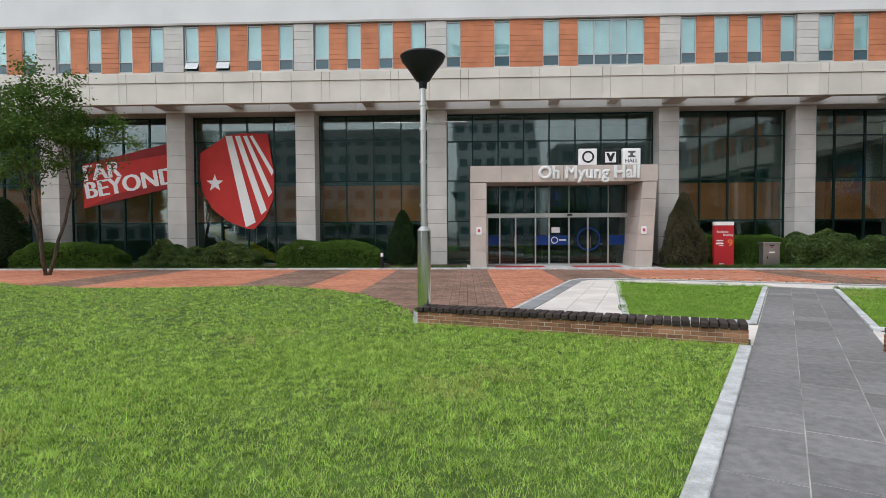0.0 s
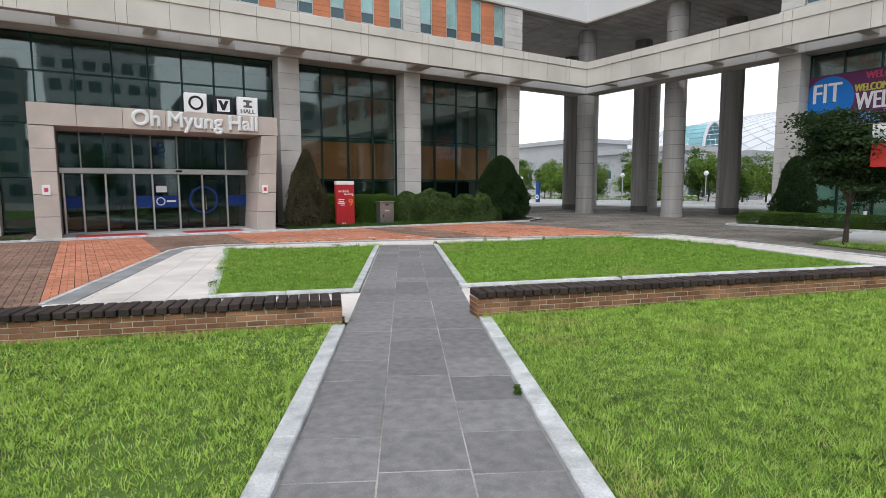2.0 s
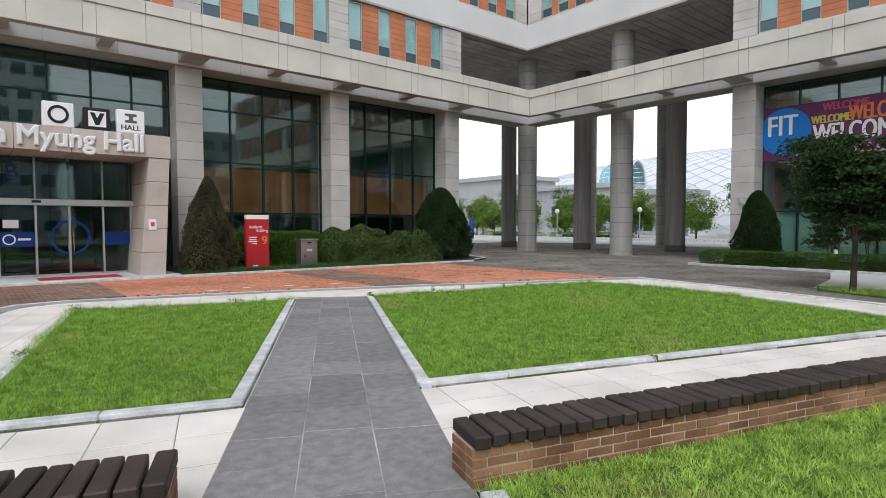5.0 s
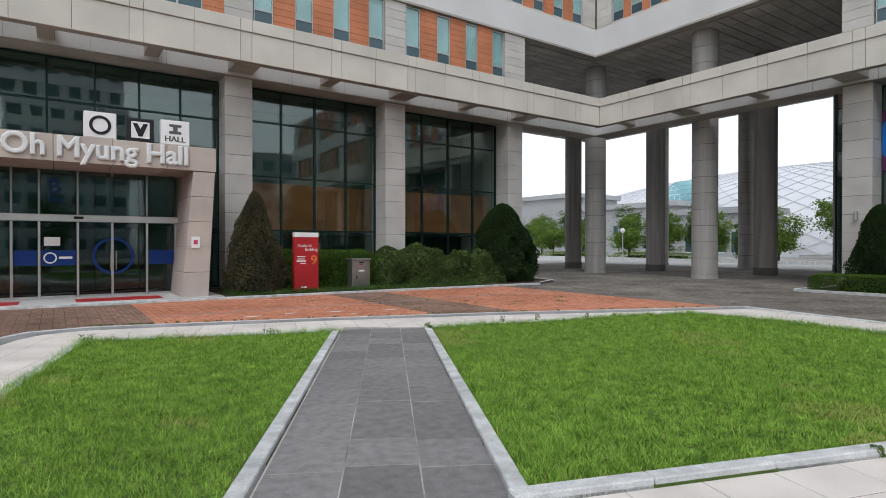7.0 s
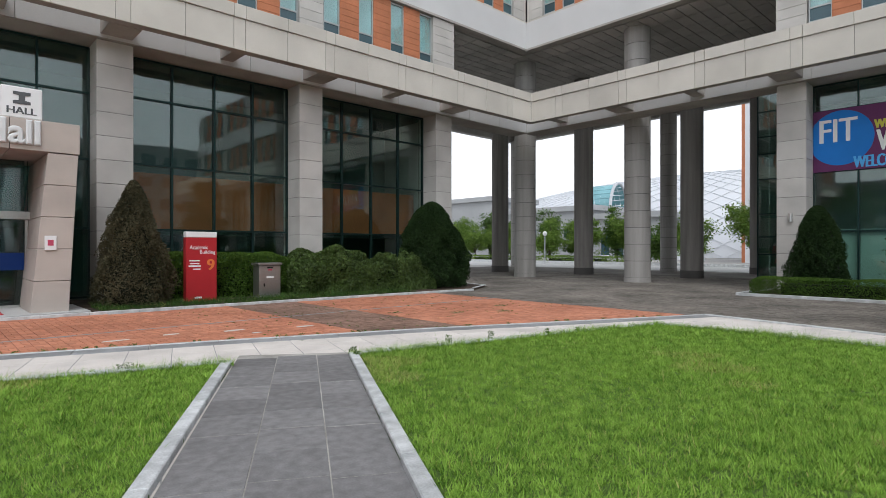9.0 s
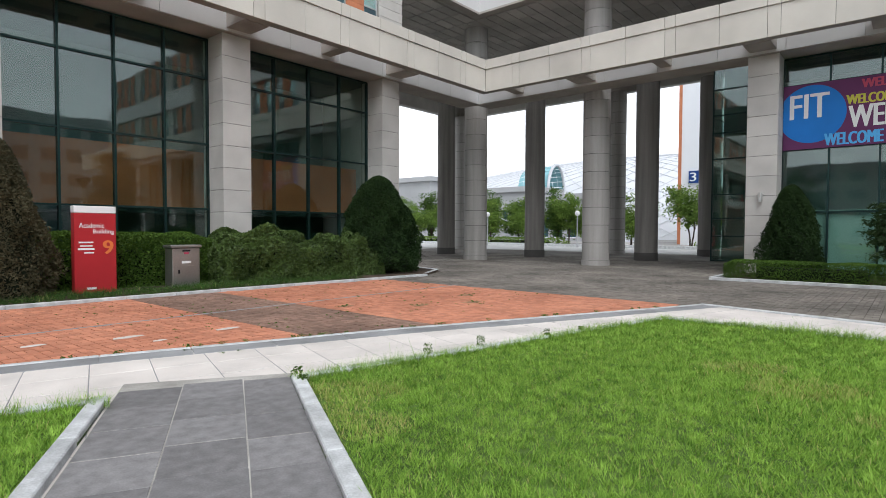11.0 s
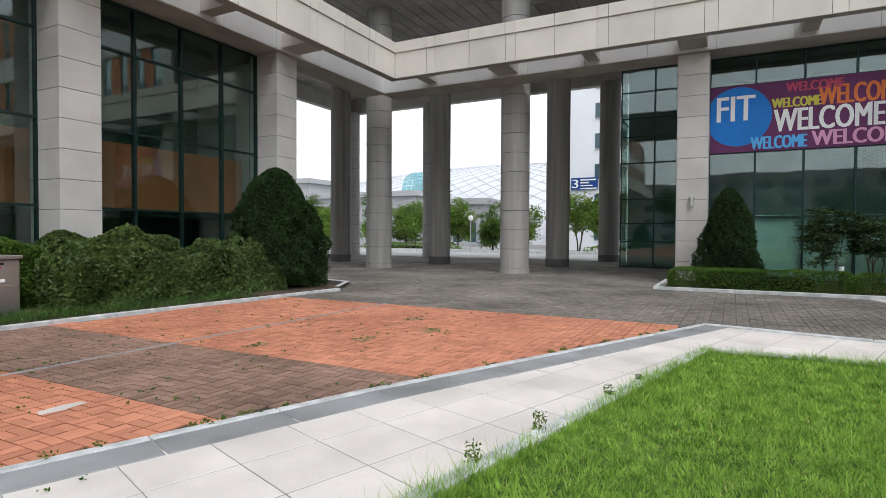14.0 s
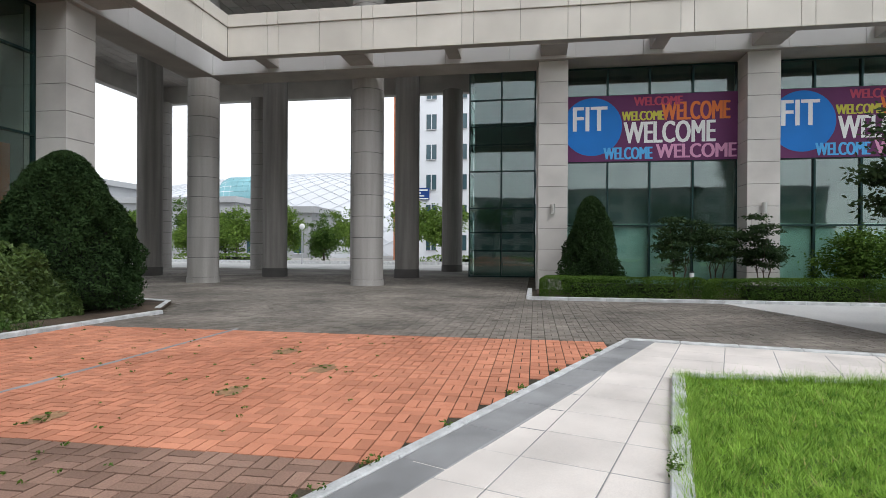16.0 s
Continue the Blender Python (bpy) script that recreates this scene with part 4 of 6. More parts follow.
r_ = part("emblem", flat([(-0.17, 0.0), (0.17, 0.0), (0.17, 0.07), (0.06, 0.09), (0.06, 0.2), (0.17, 0.22), (0.17, 0.29), (-0.17, 0.29), (-0.17, 0.22), (-0.06, 0.2), (-0.06, 0.09), (-0.17, 0.07)], 0.01), SIGN_GREY, sg)
r_.matrix_basis = UP(w / 2, -0.121, 0.33)
letters("lettering", "HALL", 0.2, UP(0.12, -0.121, 0.1), SIGN_GREY, sg, width=0.56, depth=0.01, height=0.16, bold=0.008)
for x in (1.55, 9.0):
    plq = thing("wall_plaque", box(x - 0.12, x + 0.12, PY0 - 0.035, PY0 - 0.012, 1.55, 1.9, 0.005), SIGN_WHITE, "small white notice fixed to the portal", "notice", "portal notices")
    part("print", box(x - 0.06, x + 0.06, PY0 - 0.040, PY0 - 0.0352, 1.66, 1.80), V_CORAL, plq)

# ---- vinyl banners ----
fb = empty("banner", 0, 0, 0, "red slogan banner stretched over the glass front", "banner")
YB = GA - 0.10
part("sheet", xz_prism([(-19.22, 3.0), (-14.1, 4.16), (-14.1, 6.50), (-19.22, 5.32)], YB, YB + 0.012), BANNER_RED, fb, "red vinyl sheet")
part("shade_band", xz_prism([(-19.22, 3.0), (-14.1, 4.16), (-14.1, 4.6), (-17.5, 3.75)], YB - 0.008, YB - 0.004), BANNER_DRED, fb, "darker red vinyl wedge")
part("shade_band", xz_prism([(-19.22, 5.32), (-14.1, 6.50), (-14.1, 5.9), (-17.0, 5.45)], YB - 0.008, YB - 0.004), BANNER_DRED, fb, "darker red vinyl wedge")
letters("slogan", "FAR", 1.0, UP(-19.1, YB - 0.012, 4.44) @ pose(0, 0, 0, 0, 0, 8), SIGN_WHITE, fb, width=1.95, depth=0.006, height=0.82, bold=0.05)
letters("slogan", "BEYOND", 1.0, UP(-19.0, YB - 0.012, 3.52) @ pose(0, 0, 0, 0, 0, 9.5), SIGN_WHITE, fb, width=4.85, depth=0.006, height=0.86, bold=0.05)

sh = empty("banner", 0, 0, 0, "red shield shaped banner with white star and stripes", "banner")
shield = [(-12.9, 5.85), (-12.95, 4.6), (-12.8, 3.75), (-12.3, 2.95), (-11.5, 2.3), (-10.5, 1.9), (-10.1, 1.88), (-9.5, 2.5), (-9.05, 3.5), (-9.0, 4.8), (-9.15, 5.6), (-9.3, 6.82), (-10.6, 6.86), (-11.5, 6.75)]
part("sheet", xz_prism(shield[::-1], YB, YB + 0.012), BANNER_RED, sh, "red vinyl sheet")
for x0, x1, xb0, xb1, zb in ((-11.55, -11.20, -10.55, -10.02, 1.98), (-11.05, -10.78, -9.72, -9.42, 2.62), (-10.62, -10.42, -9.32, -9.12, 3.55), (-10.28, -10.12, -9.13, -9.03, 4.65)):
    part("stripe", xz_prism([(x0, 6.72), (x1, 6.74), (xb1, zb + 0.25), (xb0, zb)], YB - 0.008, YB - 0.004), SIGN_WHITE, sh, "white stripe")
star = []
for k in range(10):
    rr = 0.46 if k % 2 == 0 else 0.19
    star.append((rr * math.sin(math.pi * k / 5), rr * math.cos(math.pi * k / 5)))
st = part("star", flat(star[::-1], 0.006), SIGN_WHITE, sh, "white five pointed star")
st.matrix_basis = UP(-12.15, YB - 0.004, 4.28)


def welcome_banner(y1):
    """A purple banner with a blue disc and six words; y1 is its north end."""
    xb = GB - 0.09
    root = empty("welcome_banner", xb, y1, 0, "purple welcome banner with blue disc stretched over the glass", "banner", "welcome banners")
    L, z0, z1 = 5.60, 4.44, 6.70
    part("sheet", box(0, 0.012, -L, 0, z0, z1), PURPLE, root, "purple vinyl sheet")
    # the disc is cut off by the sheet's edges
    pts = []
    for k in range(64):
        a = 2 * math.pi * k / 64
        u, v = 0.85 + 1.0 * math.cos(a), 1.20 + 1.0 * math.sin(a)
        pts.append((max(0.0, u), min(z1 - z0, max(0.0, v))))
    d = part("disc", flat(pts, 0.005), BLUE, root, "bright blue disc")
    d.matrix_basis = WEST(-0.001, 0, z0)
    for word, u, v, wd, ht, m_ in (("FIT", 0.22, 1.06, 1.12, 0.84, SIGN_WHITE), ("WELCOME", 2.25, 1.88, 1.55, 0.30, V_CORAL), ("WELCOME", 3.15, 1.36, 2.15, 0.62, V_ORANGE), ("WELCOME", 1.85, 1.38, 1.36, 0.32, V_YELLOW), ("WELCOME", 1.92, 0.60, 2.92, 0.74, SIGN_WHITE), ("WELCOME", 1.25, 0.06, 1.58, 0.42, V_LBLUE), ("WELCOME", 2.98, 0.08, 2.52, 0.48, V_PINK)):
        k = {"FIT": 5}.get(word, round(v * 10) % 7)
        letters("lettering", word, 0.6, WEST(-0.007 - 0.001 * k, -u, z0 + v), m_, root, width=wd, depth=0.004, height=ht, bold={"FIT": 0.022}.get(word, 0.016 + 0.014 * ht))
    return root


welcome_banner(15.83)
welcome_banner(9.15)

# ---- street furniture ----
pylon = empty("sign_pylon", 12.68, 26.83, 0.04, "red sign pylon with white cap naming the building", "sign")
part("body", box(-0.44, 0.44, -0.11, 0.11, 0, 1.87, 0.012), RED, pylon)
part("cap", box(-0.44, 0.44, -0.11, 0.11, 1.874, 2.04, 0.012), SIGN_WHITE, pylon, "white cap")
letters("lettering", "Academic", 0.15, UP(-0.34, -0.114, 1.53), SIGN_WHITE, pylon, width=0.52, depth=0.006, height=0.12)
letters("lettering", "Building", 0.15, UP(-0.05, -0.114, 1.37), SIGN_WHITE, pylon, width=0.44, depth=0.006, height=0.13)
letters("numeral", "9", 0.3, UP(0.16, -0.114, 0.92), V_ORANGE, pylon, width=0.2, depth=0.006, height=0.32, bold=0.015)
for x, z, w_, h_ in ((-0.2, 1.18, 0.3, 0.035), (-0.2, 1.10, 0.26, 0.03), (-0.2, 1.02, 0.34, 0.045), (-0.14, 0.94, 0.2, 0.03), (-0.1, 0.10, 0.2, 0.05)):
    bar = part("print_bar", flat([(-w_ / 2, 0), (w_ / 2, 0), (w_ / 2, h_), (-w_ / 2, h_)], 0.004), SIGN_WHITE, pylon)
    bar.matrix_basis = UP(x, -0.1105, z)

cab = empty("service_box", 14.76, 26.86, 0.04, "brushed steel service box with slot and small label", "cabinet")
part("body", box(-0.36, 0.36, -0.22, 0.22, 0, 1.02, 0.012), BIN_STEEL, cab)
part("lid", box(-0.40, 0.40, -0.26, 0.26, 1.024, 1.10, 0.015), BIN_STEEL, cab)
part("slot", box(-0.10, 0.10, -0.232, -0.2205, 0.93, 0.97), BLACK_METAL, cab)
part("label_plate", box(-0.12, 0.12, -0.228, -0.2205, 0.62, 0.68), SIGN_WHITE, cab, "white label strip")
part("lamp_mark", box(-0.06, 0.06, -0.228, -0.2205, 0.86, 0.91), V_CORAL, cab)
part("front_door", box(-0.32, 0.32, -0.230, -0.2205, 0.06, 0.56, 0.004), BIN_STEEL, cab)
part("handle", box(-0.22, -0.18, -0.25, -0.2305, 0.36, 0.46, 0.004), BLACK_METAL, cab)


def street_lamp(x, y, h, label, flags=False):
    foot = 0.0 if flags else 0.24
    root = empty("street_lamp", x, y, foot, label, "street lamp", "street lamps")
    if foot:
        part("footing", tube(0, 0, -foot - 0.05, 0.0, 0.21, 0.20, 20), KERB, root, "low stone footing")
    part("base_plate", tube(0, 0, 0.0, 0.05, 0.19, 0.19, 24), STEEL, root)
    part("lower_pole", tube(0, 0, 0.05, 1.50, 0.125, 0.125, 32), STEEL, root, "thick polished lower pole")
    part("collar", tube(0, 0, 1.50, 1.58, 0.13, 0.06, 32), STEEL, root)
    part("upper_pole", tube(0, 0, 1.58, h - 0.62, 0.058, 0.05, 24), ALU, root)
    for z in (1.95, 2.75, 3.35, 3.8):
        part("clamp", tube(0, 0, z, z + 0.05, 0.075, 0.075, 20), ALU, root)
    part("neck", tube(0, 0, h - 0.62, h - 0.50, 0.07, 0.08, 20), BLACK_METAL, root)
    part("shade", tube(0, 0, h - 0.50, h - 0.04, 0.09, 0.41, 40, ((h - 0.12, 0.39),)), BLACK_METAL, root, "black cone shaped shade")
    part("top_cap", tube(0, 0, h - 0.04, h + 0.06, 0.42, 0.15, 40, ((h, 0.38),)), BLACK_METAL, root)
    for k in range(6):
        a = k * math.pi / 3
        bm = tube(0, 0, 0, 0.5, 0.012, seg=6)
        bm.transform(Matrix.Translation((0.1 * math.cos(a), 0.1 * math.sin(a), h - 0.5)) @ Matrix.Rotation(a, 4, "Z") @ Matrix.Rotation(radians(34), 4, "Y"))
        part("rib", bm, BLACK_METAL, root)
    if flags:
        for s, m_ in ((1, BANNER_RED), (-1, V_LBLUE)):
            turn = pose(0.0, 0.09 * s, 2.2, 90, 0, 90 * s) @ Matrix.Diagonal((0.82, 0.77, 1.0, 1.0))
            tip = 0.0 if s > 0 else 0.12
            fl = part("pole_flag", flat([(0, 0), (0.5, tip), (0.75, 1.45), (0.05, 1.45)] if s < 0 else [(0, 0), (0.7, 0), (0.7, 1.45), (0.05, 1.45)], 0.01), SIGN_WHITE, root, "white pole flag with grey doodles")
            fl.matrix_basis = turn
            f2 = part("flag_foot", flat([(0, 0), (0.5, tip), (0.54, 0.36), (0.01, 0.30)] if s < 0 else [(0, 0), (0.7, 0), (0.7, 0.85), (0.03, 0.8)], 0.016), m_, root)
            f2.matrix_basis = turn @ pose(0, 0, -0.003)
            for u, v, r in ((0.3, 1.15, 0.13), (0.38, 0.95, 0.08), (0.25, 0.62, 0.09)):
                if s < 0 or v > 0.9:
                    dd = part("doodle", ring(r * 0.8, r, 0.016, 20), SIGN_GREY, root)
                    dd.matrix_basis = turn @ pose(u, v, -0.003)
            part("flag_arm", box(-0.02, 0.02, min(0, 0.85 * s), max(0, 0.85 * s), 3.32, 3.34), STEEL, root)
    else:
        bm = tube(0, 0, 0, 1.6, 0.008, seg=6)
        bm.transform(Matrix.Translation((-0.8, 0, 3.5)) @ Matrix.Rotation(radians(90), 4, "Y"))
        part("flag_arm", bm, STEEL, root)
    return root


street_lamp(0.16, 11.2, 4.74, "steel street lamp with black cone shade on the lawn's edge")
street_lamp(20.0, 8.5, 4.70, "steel street lamp carrying two pole flags", True)


def bollard(x, y, h=0.72):
    root = empty("bollard_light", x, y, 0.05, "small dark bollard light with pale lens in the planting", "bollard light", "bollard lights")
    part("post", tube(0, 0, 0, h - 0.2, 0.07, seg=20), BLACK_METAL, root)
    part("lens", tube(0, 0, h - 0.2, h - 0.03, 0.065, seg=20), SIGN_WHITE, root, "white lens")
    part("cap", tube(0, 0, h - 0.03, h, 0.075, seg=20), BLACK_METAL, root)


for p in ((28.7, 12.35), (-2.9, 26.3), (-21.6, 26.4)):
    bollard(*p)
for y in PIERS_B[:3]:
    wl_ = empty("wall_light", PB, y, 2.75, "grey up and down wall light on the pier", "wall light", "wall lights")
    part("body", tube(-0.09, 0, -0.16, 0.16, 0.07, seg=20), ALU, wl_)
    part("bracket", box(-0.03, 0.0, -0.04, 0.04, -0.05, 0.05), ALU, wl_)

# ---- brick walls with timber tops ----
def brick_wall(a, b, depth, courses, label):
    """A low garden wall from a to b, its body to the left of that line; planks lie across the top."""
    a, b = Vector(a), Vector(b)
    L = (b - a).length
    root = empty("brick_wall", a.x, a.y, 0, label, "wall", "low brick walls", "structure")
    root.rotation_euler = (0, 0, math.atan2((b - a).y, (b - a).x))
    H = courses * 0.066
    part("core", box(0.005, L - 0.005, 0.006, depth - 0.006, -0.05, H), MORTAR, root)
    count_ = round(L / 0.22)
    bl, bh, bd = (L + 0.01) / count_ - 0.01, 0.057, 0.10
    hl = (bl - 0.01) / 2
    me = mesh_of("brick", box(0, bl, 0, bd, 0, bh, 0.004), BRICK)
    half = mesh_of("brick", box(0, hl, 0, bd, 0, bh, 0.004), BRICK)
    el = depth - 2 * bd - 0.02
    end = mesh_of("brick", box(0, bd, 0, el, 0, bh, 0.004), BRICK)
    for c in range(courses):
        z = c * 0.066 + 0.004
        if c % 2:
            run = [(i * (bl + 0.01), me) for i in range(count_)]
        else:
            run = [(0.0, half)] + [(hl + 0.01 + i * (bl + 0.01), me) for i in range(count_ - 1)] + [(L - hl, half)]
        for i, (s0, shape_) in enumerate(run):
            for y in (0.0, depth - bd):
                ob = new("brick", shape_)
                ob.parent = root
                ob.location = (s0, y + 0.003 * ((c * 3 + i * 2) % 3 - 1), z)
        for x in (0.0, L - bd):
            ob = new("brick", end)
            ob.parent = root
            ob.location = (x + (0.002 if x > 0 else -0.002), bd + 0.01, z)
    n = int(L / 0.128)
    pl = mesh_of("plank", box(0.008, L / n - 0.008, -0.035, depth + 0.035, 0, 0.085, 0.010), PLANK)
    for i in range(n):
        ob = new("plank", pl)
        ob.parent = root
        ob.location = (i * L / n, 0.004 * (i * 7 % 3 - 1), H + 0.003 * (i * 5 % 3))
        ob.rotation_euler = (0, 0, 0.012 * ((i * 11) % 5 - 2))
    return root


brick_wall(WALL_L[1], WALL_L[0], 0.40, 4, "low brick wall topped with dark timber planks")
brick_wall(WALL_R[0], WALL_R[1], 0.33, 4, "long low brick wall topped with dark timber planks")


# ---- plants ----
def shell_points(rng, n, shape, jitter=0.12):
    """Points near the skin of a solid of revolution: shape(t) gives the radius at height t (0 to 1)."""
    t = rng.uniform(0, 1, n) ** 0.9
    a = rng.uniform(0, 2 * np.pi, n)
    r = np.array([shape(q) for q in t])
    lump = 1 + 0.10 * np.sin(a * 3 + t * 9) + 0.07 * np.sin(a * 7 - t * 17) + 0.05 * np.sin(a * 13 + t * 31)
    r = r * lump * (1 - jitter * rng.uniform(0, 1, n) ** 2 * 2) + rng.normal(0, 0.02, n)
    return t, a, r


def clipped_conifer(x, y, h, rad, material, label, dome=0.5, n=26000, leaf=0.035, seed=1):
    root = empty("conifer", x, y, 0.04, label, "shrub", "clipped conifers")
    rng = np.random.default_rng(seed)
    shape = lambda t: rad * (max(0.0, 1 - t) ** dome) * min(1.0, 0.82 + t * 1.4)
    t, a, r = shell_points(rng, n, shape)
    pts = np.stack([r * np.cos(a), r * np.sin(a), 0.06 + t * (h - 0.1)], 1)
    leaves("foliage", pts, leaf, material, root, flat=0.9, aspect=0.35, seed=seed, up=0.5)
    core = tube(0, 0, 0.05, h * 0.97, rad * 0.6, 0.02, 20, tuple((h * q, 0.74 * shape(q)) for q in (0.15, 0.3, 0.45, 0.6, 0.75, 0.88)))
    part("shade_core", core, LEAF_CORE, root)
    part("trunk", tube(0, 0, -0.05, 0.3, 0.09, 0.07, 10), BARK, root)
    return root


clipped_conifer(10.95, 27.0, 3.45, 1.12, LEAF_YEW2, "bronzed cone shaped conifer beside the portal", 0.70, 34000, 0.042, 3)
clipped_conifer(22.05, 27.1, 3.50, 1.72, LEAF_YEW, "large dark green clipped yew in a dome shape", 0.52, 60000, 0.05, 4)
clipped_conifer(29.1, 15.2, 3.05, 1.02, LEAF_YEW, "dark green clipped yew behind the hedge", 0.52, 38000, 0.040, 5)
clipped_conifer(-2.15, 28.2, 2.75, 0.85, LEAF_YEW, "dark green clipped yew by the glass front", 0.55, 14000, 0.045, 6)
clipped_conifer(-22.0, 27.6, 3.5, 1.55, LEAF_YEW, "dark green clipped yew by the glass front", 0.52, 16000, 0.05, 7)


def hedge(x0, x1, y0, y1, h, material, label, density=900, leaf=0.03, lump=0.05, round_=0.25, seed=1, name="hedge"):
    """A clipped hedge: leaves over a box with rounded edges and an uneven skin."""
    cx, cy = (x0 + x1) / 2, (y0 + y1) / 2
    root = empty(name, cx, cy, 0.03, label, "hedge" if name == "hedge" else "shrub")
    rng = np.random.default_rng(seed)
    w, d = (x1 - x0) / 2, (y1 - y0) / 2
    area = 4 * (w + d) * h + 4 * w * d
    n = int(area * density)
    u = rng.uniform(-1, 1, (n, 3))
    face = rng.choice(3, n, p=np.array([d * h, w * h, w * d]) / (d * h + w * h + w * d))
    u[np.arange(n), face] = np.sign(u[np.arange(n), face]) * (1 - 0.10 * rng.uniform(0, 1, n) ** 2)
    u[:, 2] = np.where(face == 2, np.abs(u[:, 2]), u[:, 2])
    p = np.stack([u[:, 0] * w, u[:, 1] * d, (u[:, 2] + 1) / 2 * h], 1)
    # round the upper edges and push the skin in and out
    top = np.clip((p[:, 2] - (h - round_)) / round_, 0, 1)
    k = 1 - top ** 2 * 0.28 * min(1, round_ / min(w, d))
    edge = np.maximum(np.abs(p[:, 0]) - (w - round_), 0) / round_
    edge2 = np.maximum(np.abs(p[:, 1]) - (d - round_), 0) / round_
    p[:, 2] -= (edge ** 2 + edge2 ** 2) * round_ * 0.35 * (p[:, 2] / h)
    p[:, 0] *= k
    p[:, 1] *= k
    bumps = np.zeros(n)
    for k in range(10):
        f = rng.normal(size=3) * rng.uniform(1.5, 7.0)
        bumps += np.sin(p @ f + rng.uniform(0, 6.28)) * 0.42
    p[:, 2] += lump * bumps * (p[:, 2] / h)
    p[:, 1] += lump * 0.7 * bumps * np.sign(p[:, 1])
    p[:, 2] = np.maximum(p[:, 2], 0.02)
    leaves("foliage", p, leaf, material, root, flat=0.8, aspect=0.5 if name == "hedge" else 0.62, seed=seed, up=0.9 if name == "hedge" else 0.3)
    part("shade_core", box(-w * 0.78, w * 0.78, -d * 0.6, d * 0.6, 0.0, h * 0.68, min(w, d, h) * 0.2), LEAF_CORE, root)
    return root


hedge(11.7, 15.95, 27.35, 28.5, 1.42, LEAF_BOX, "clipped green box hedge behind the red sign", 2000, 0.04, 0.03, 0.22, 11)
hedge(15.7, 18.6, 26.2, 27.9, 1.28, LEAF_SHRUB, "loose dark leaved azalea bushes by the kerb", 1700, 0.058, 0.17, 0.5, 12, "bush")
hedge(17.9, 21.1, 26.0, 27.6, 1.22, LEAF_SHRUB, "loose green azalea bushes by the kerb", 1700, 0.058, 0.18, 0.5, 13, "bush")
hedge(-7.9, -3.1, 26.5, 27.9, 1.25, LEAF_BOX, "rounded clipped green hedge by the glass front", 1200, 0.05, 0.04, 0.5, 14)
hedge(-14.7, -9.0, 26.6, 27.8, 1.1, LEAF_SHRUB, "loose green azalea bushes by the glass front", 900, 0.07, 0.16, 0.5, 15, "bush")
hedge(-20.9, -15.6, 26.6, 27.9, 1.15, LEAF_BOX, "rounded clipped green hedge by the glass front", 900, 0.06, 0.05, 0.5, 16)
for k in range(4):
    y1 = 16.78 - k * 4.6
    hedge(27.3, 28.15, y1 - 4.62, y1, 0.60, LEAF_BOX, "low clipped green box hedge along the kerb", 2200 if k < 2 else 500, 0.026 if k < 2 else 0.04, 0.014, 0.10, 20 + k)


def limb(bm, a, b, r0, r1, seg=8):
    a, b = Vector(a), Vector(b)
    q = (b - a).to_track_quat("Z", "Y").to_matrix()
    lo = [bm.verts.new(a + q @ Vector((r0 * math.cos(6.2832 * k / seg), r0 * math.sin(6.2832 * k / seg), 0))) for k in range(seg)]
    hi = [bm.verts.new(b + q @ Vector((r1 * math.cos(6.2832 * k / seg), r1 * math.sin(6.2832 * k / seg), 0))) for k in range(seg)]
    for k in range(seg):
        bm.faces.new((lo[k], lo[(k + 1) % seg], hi[(k + 1) % seg], hi[k])).smooth = True


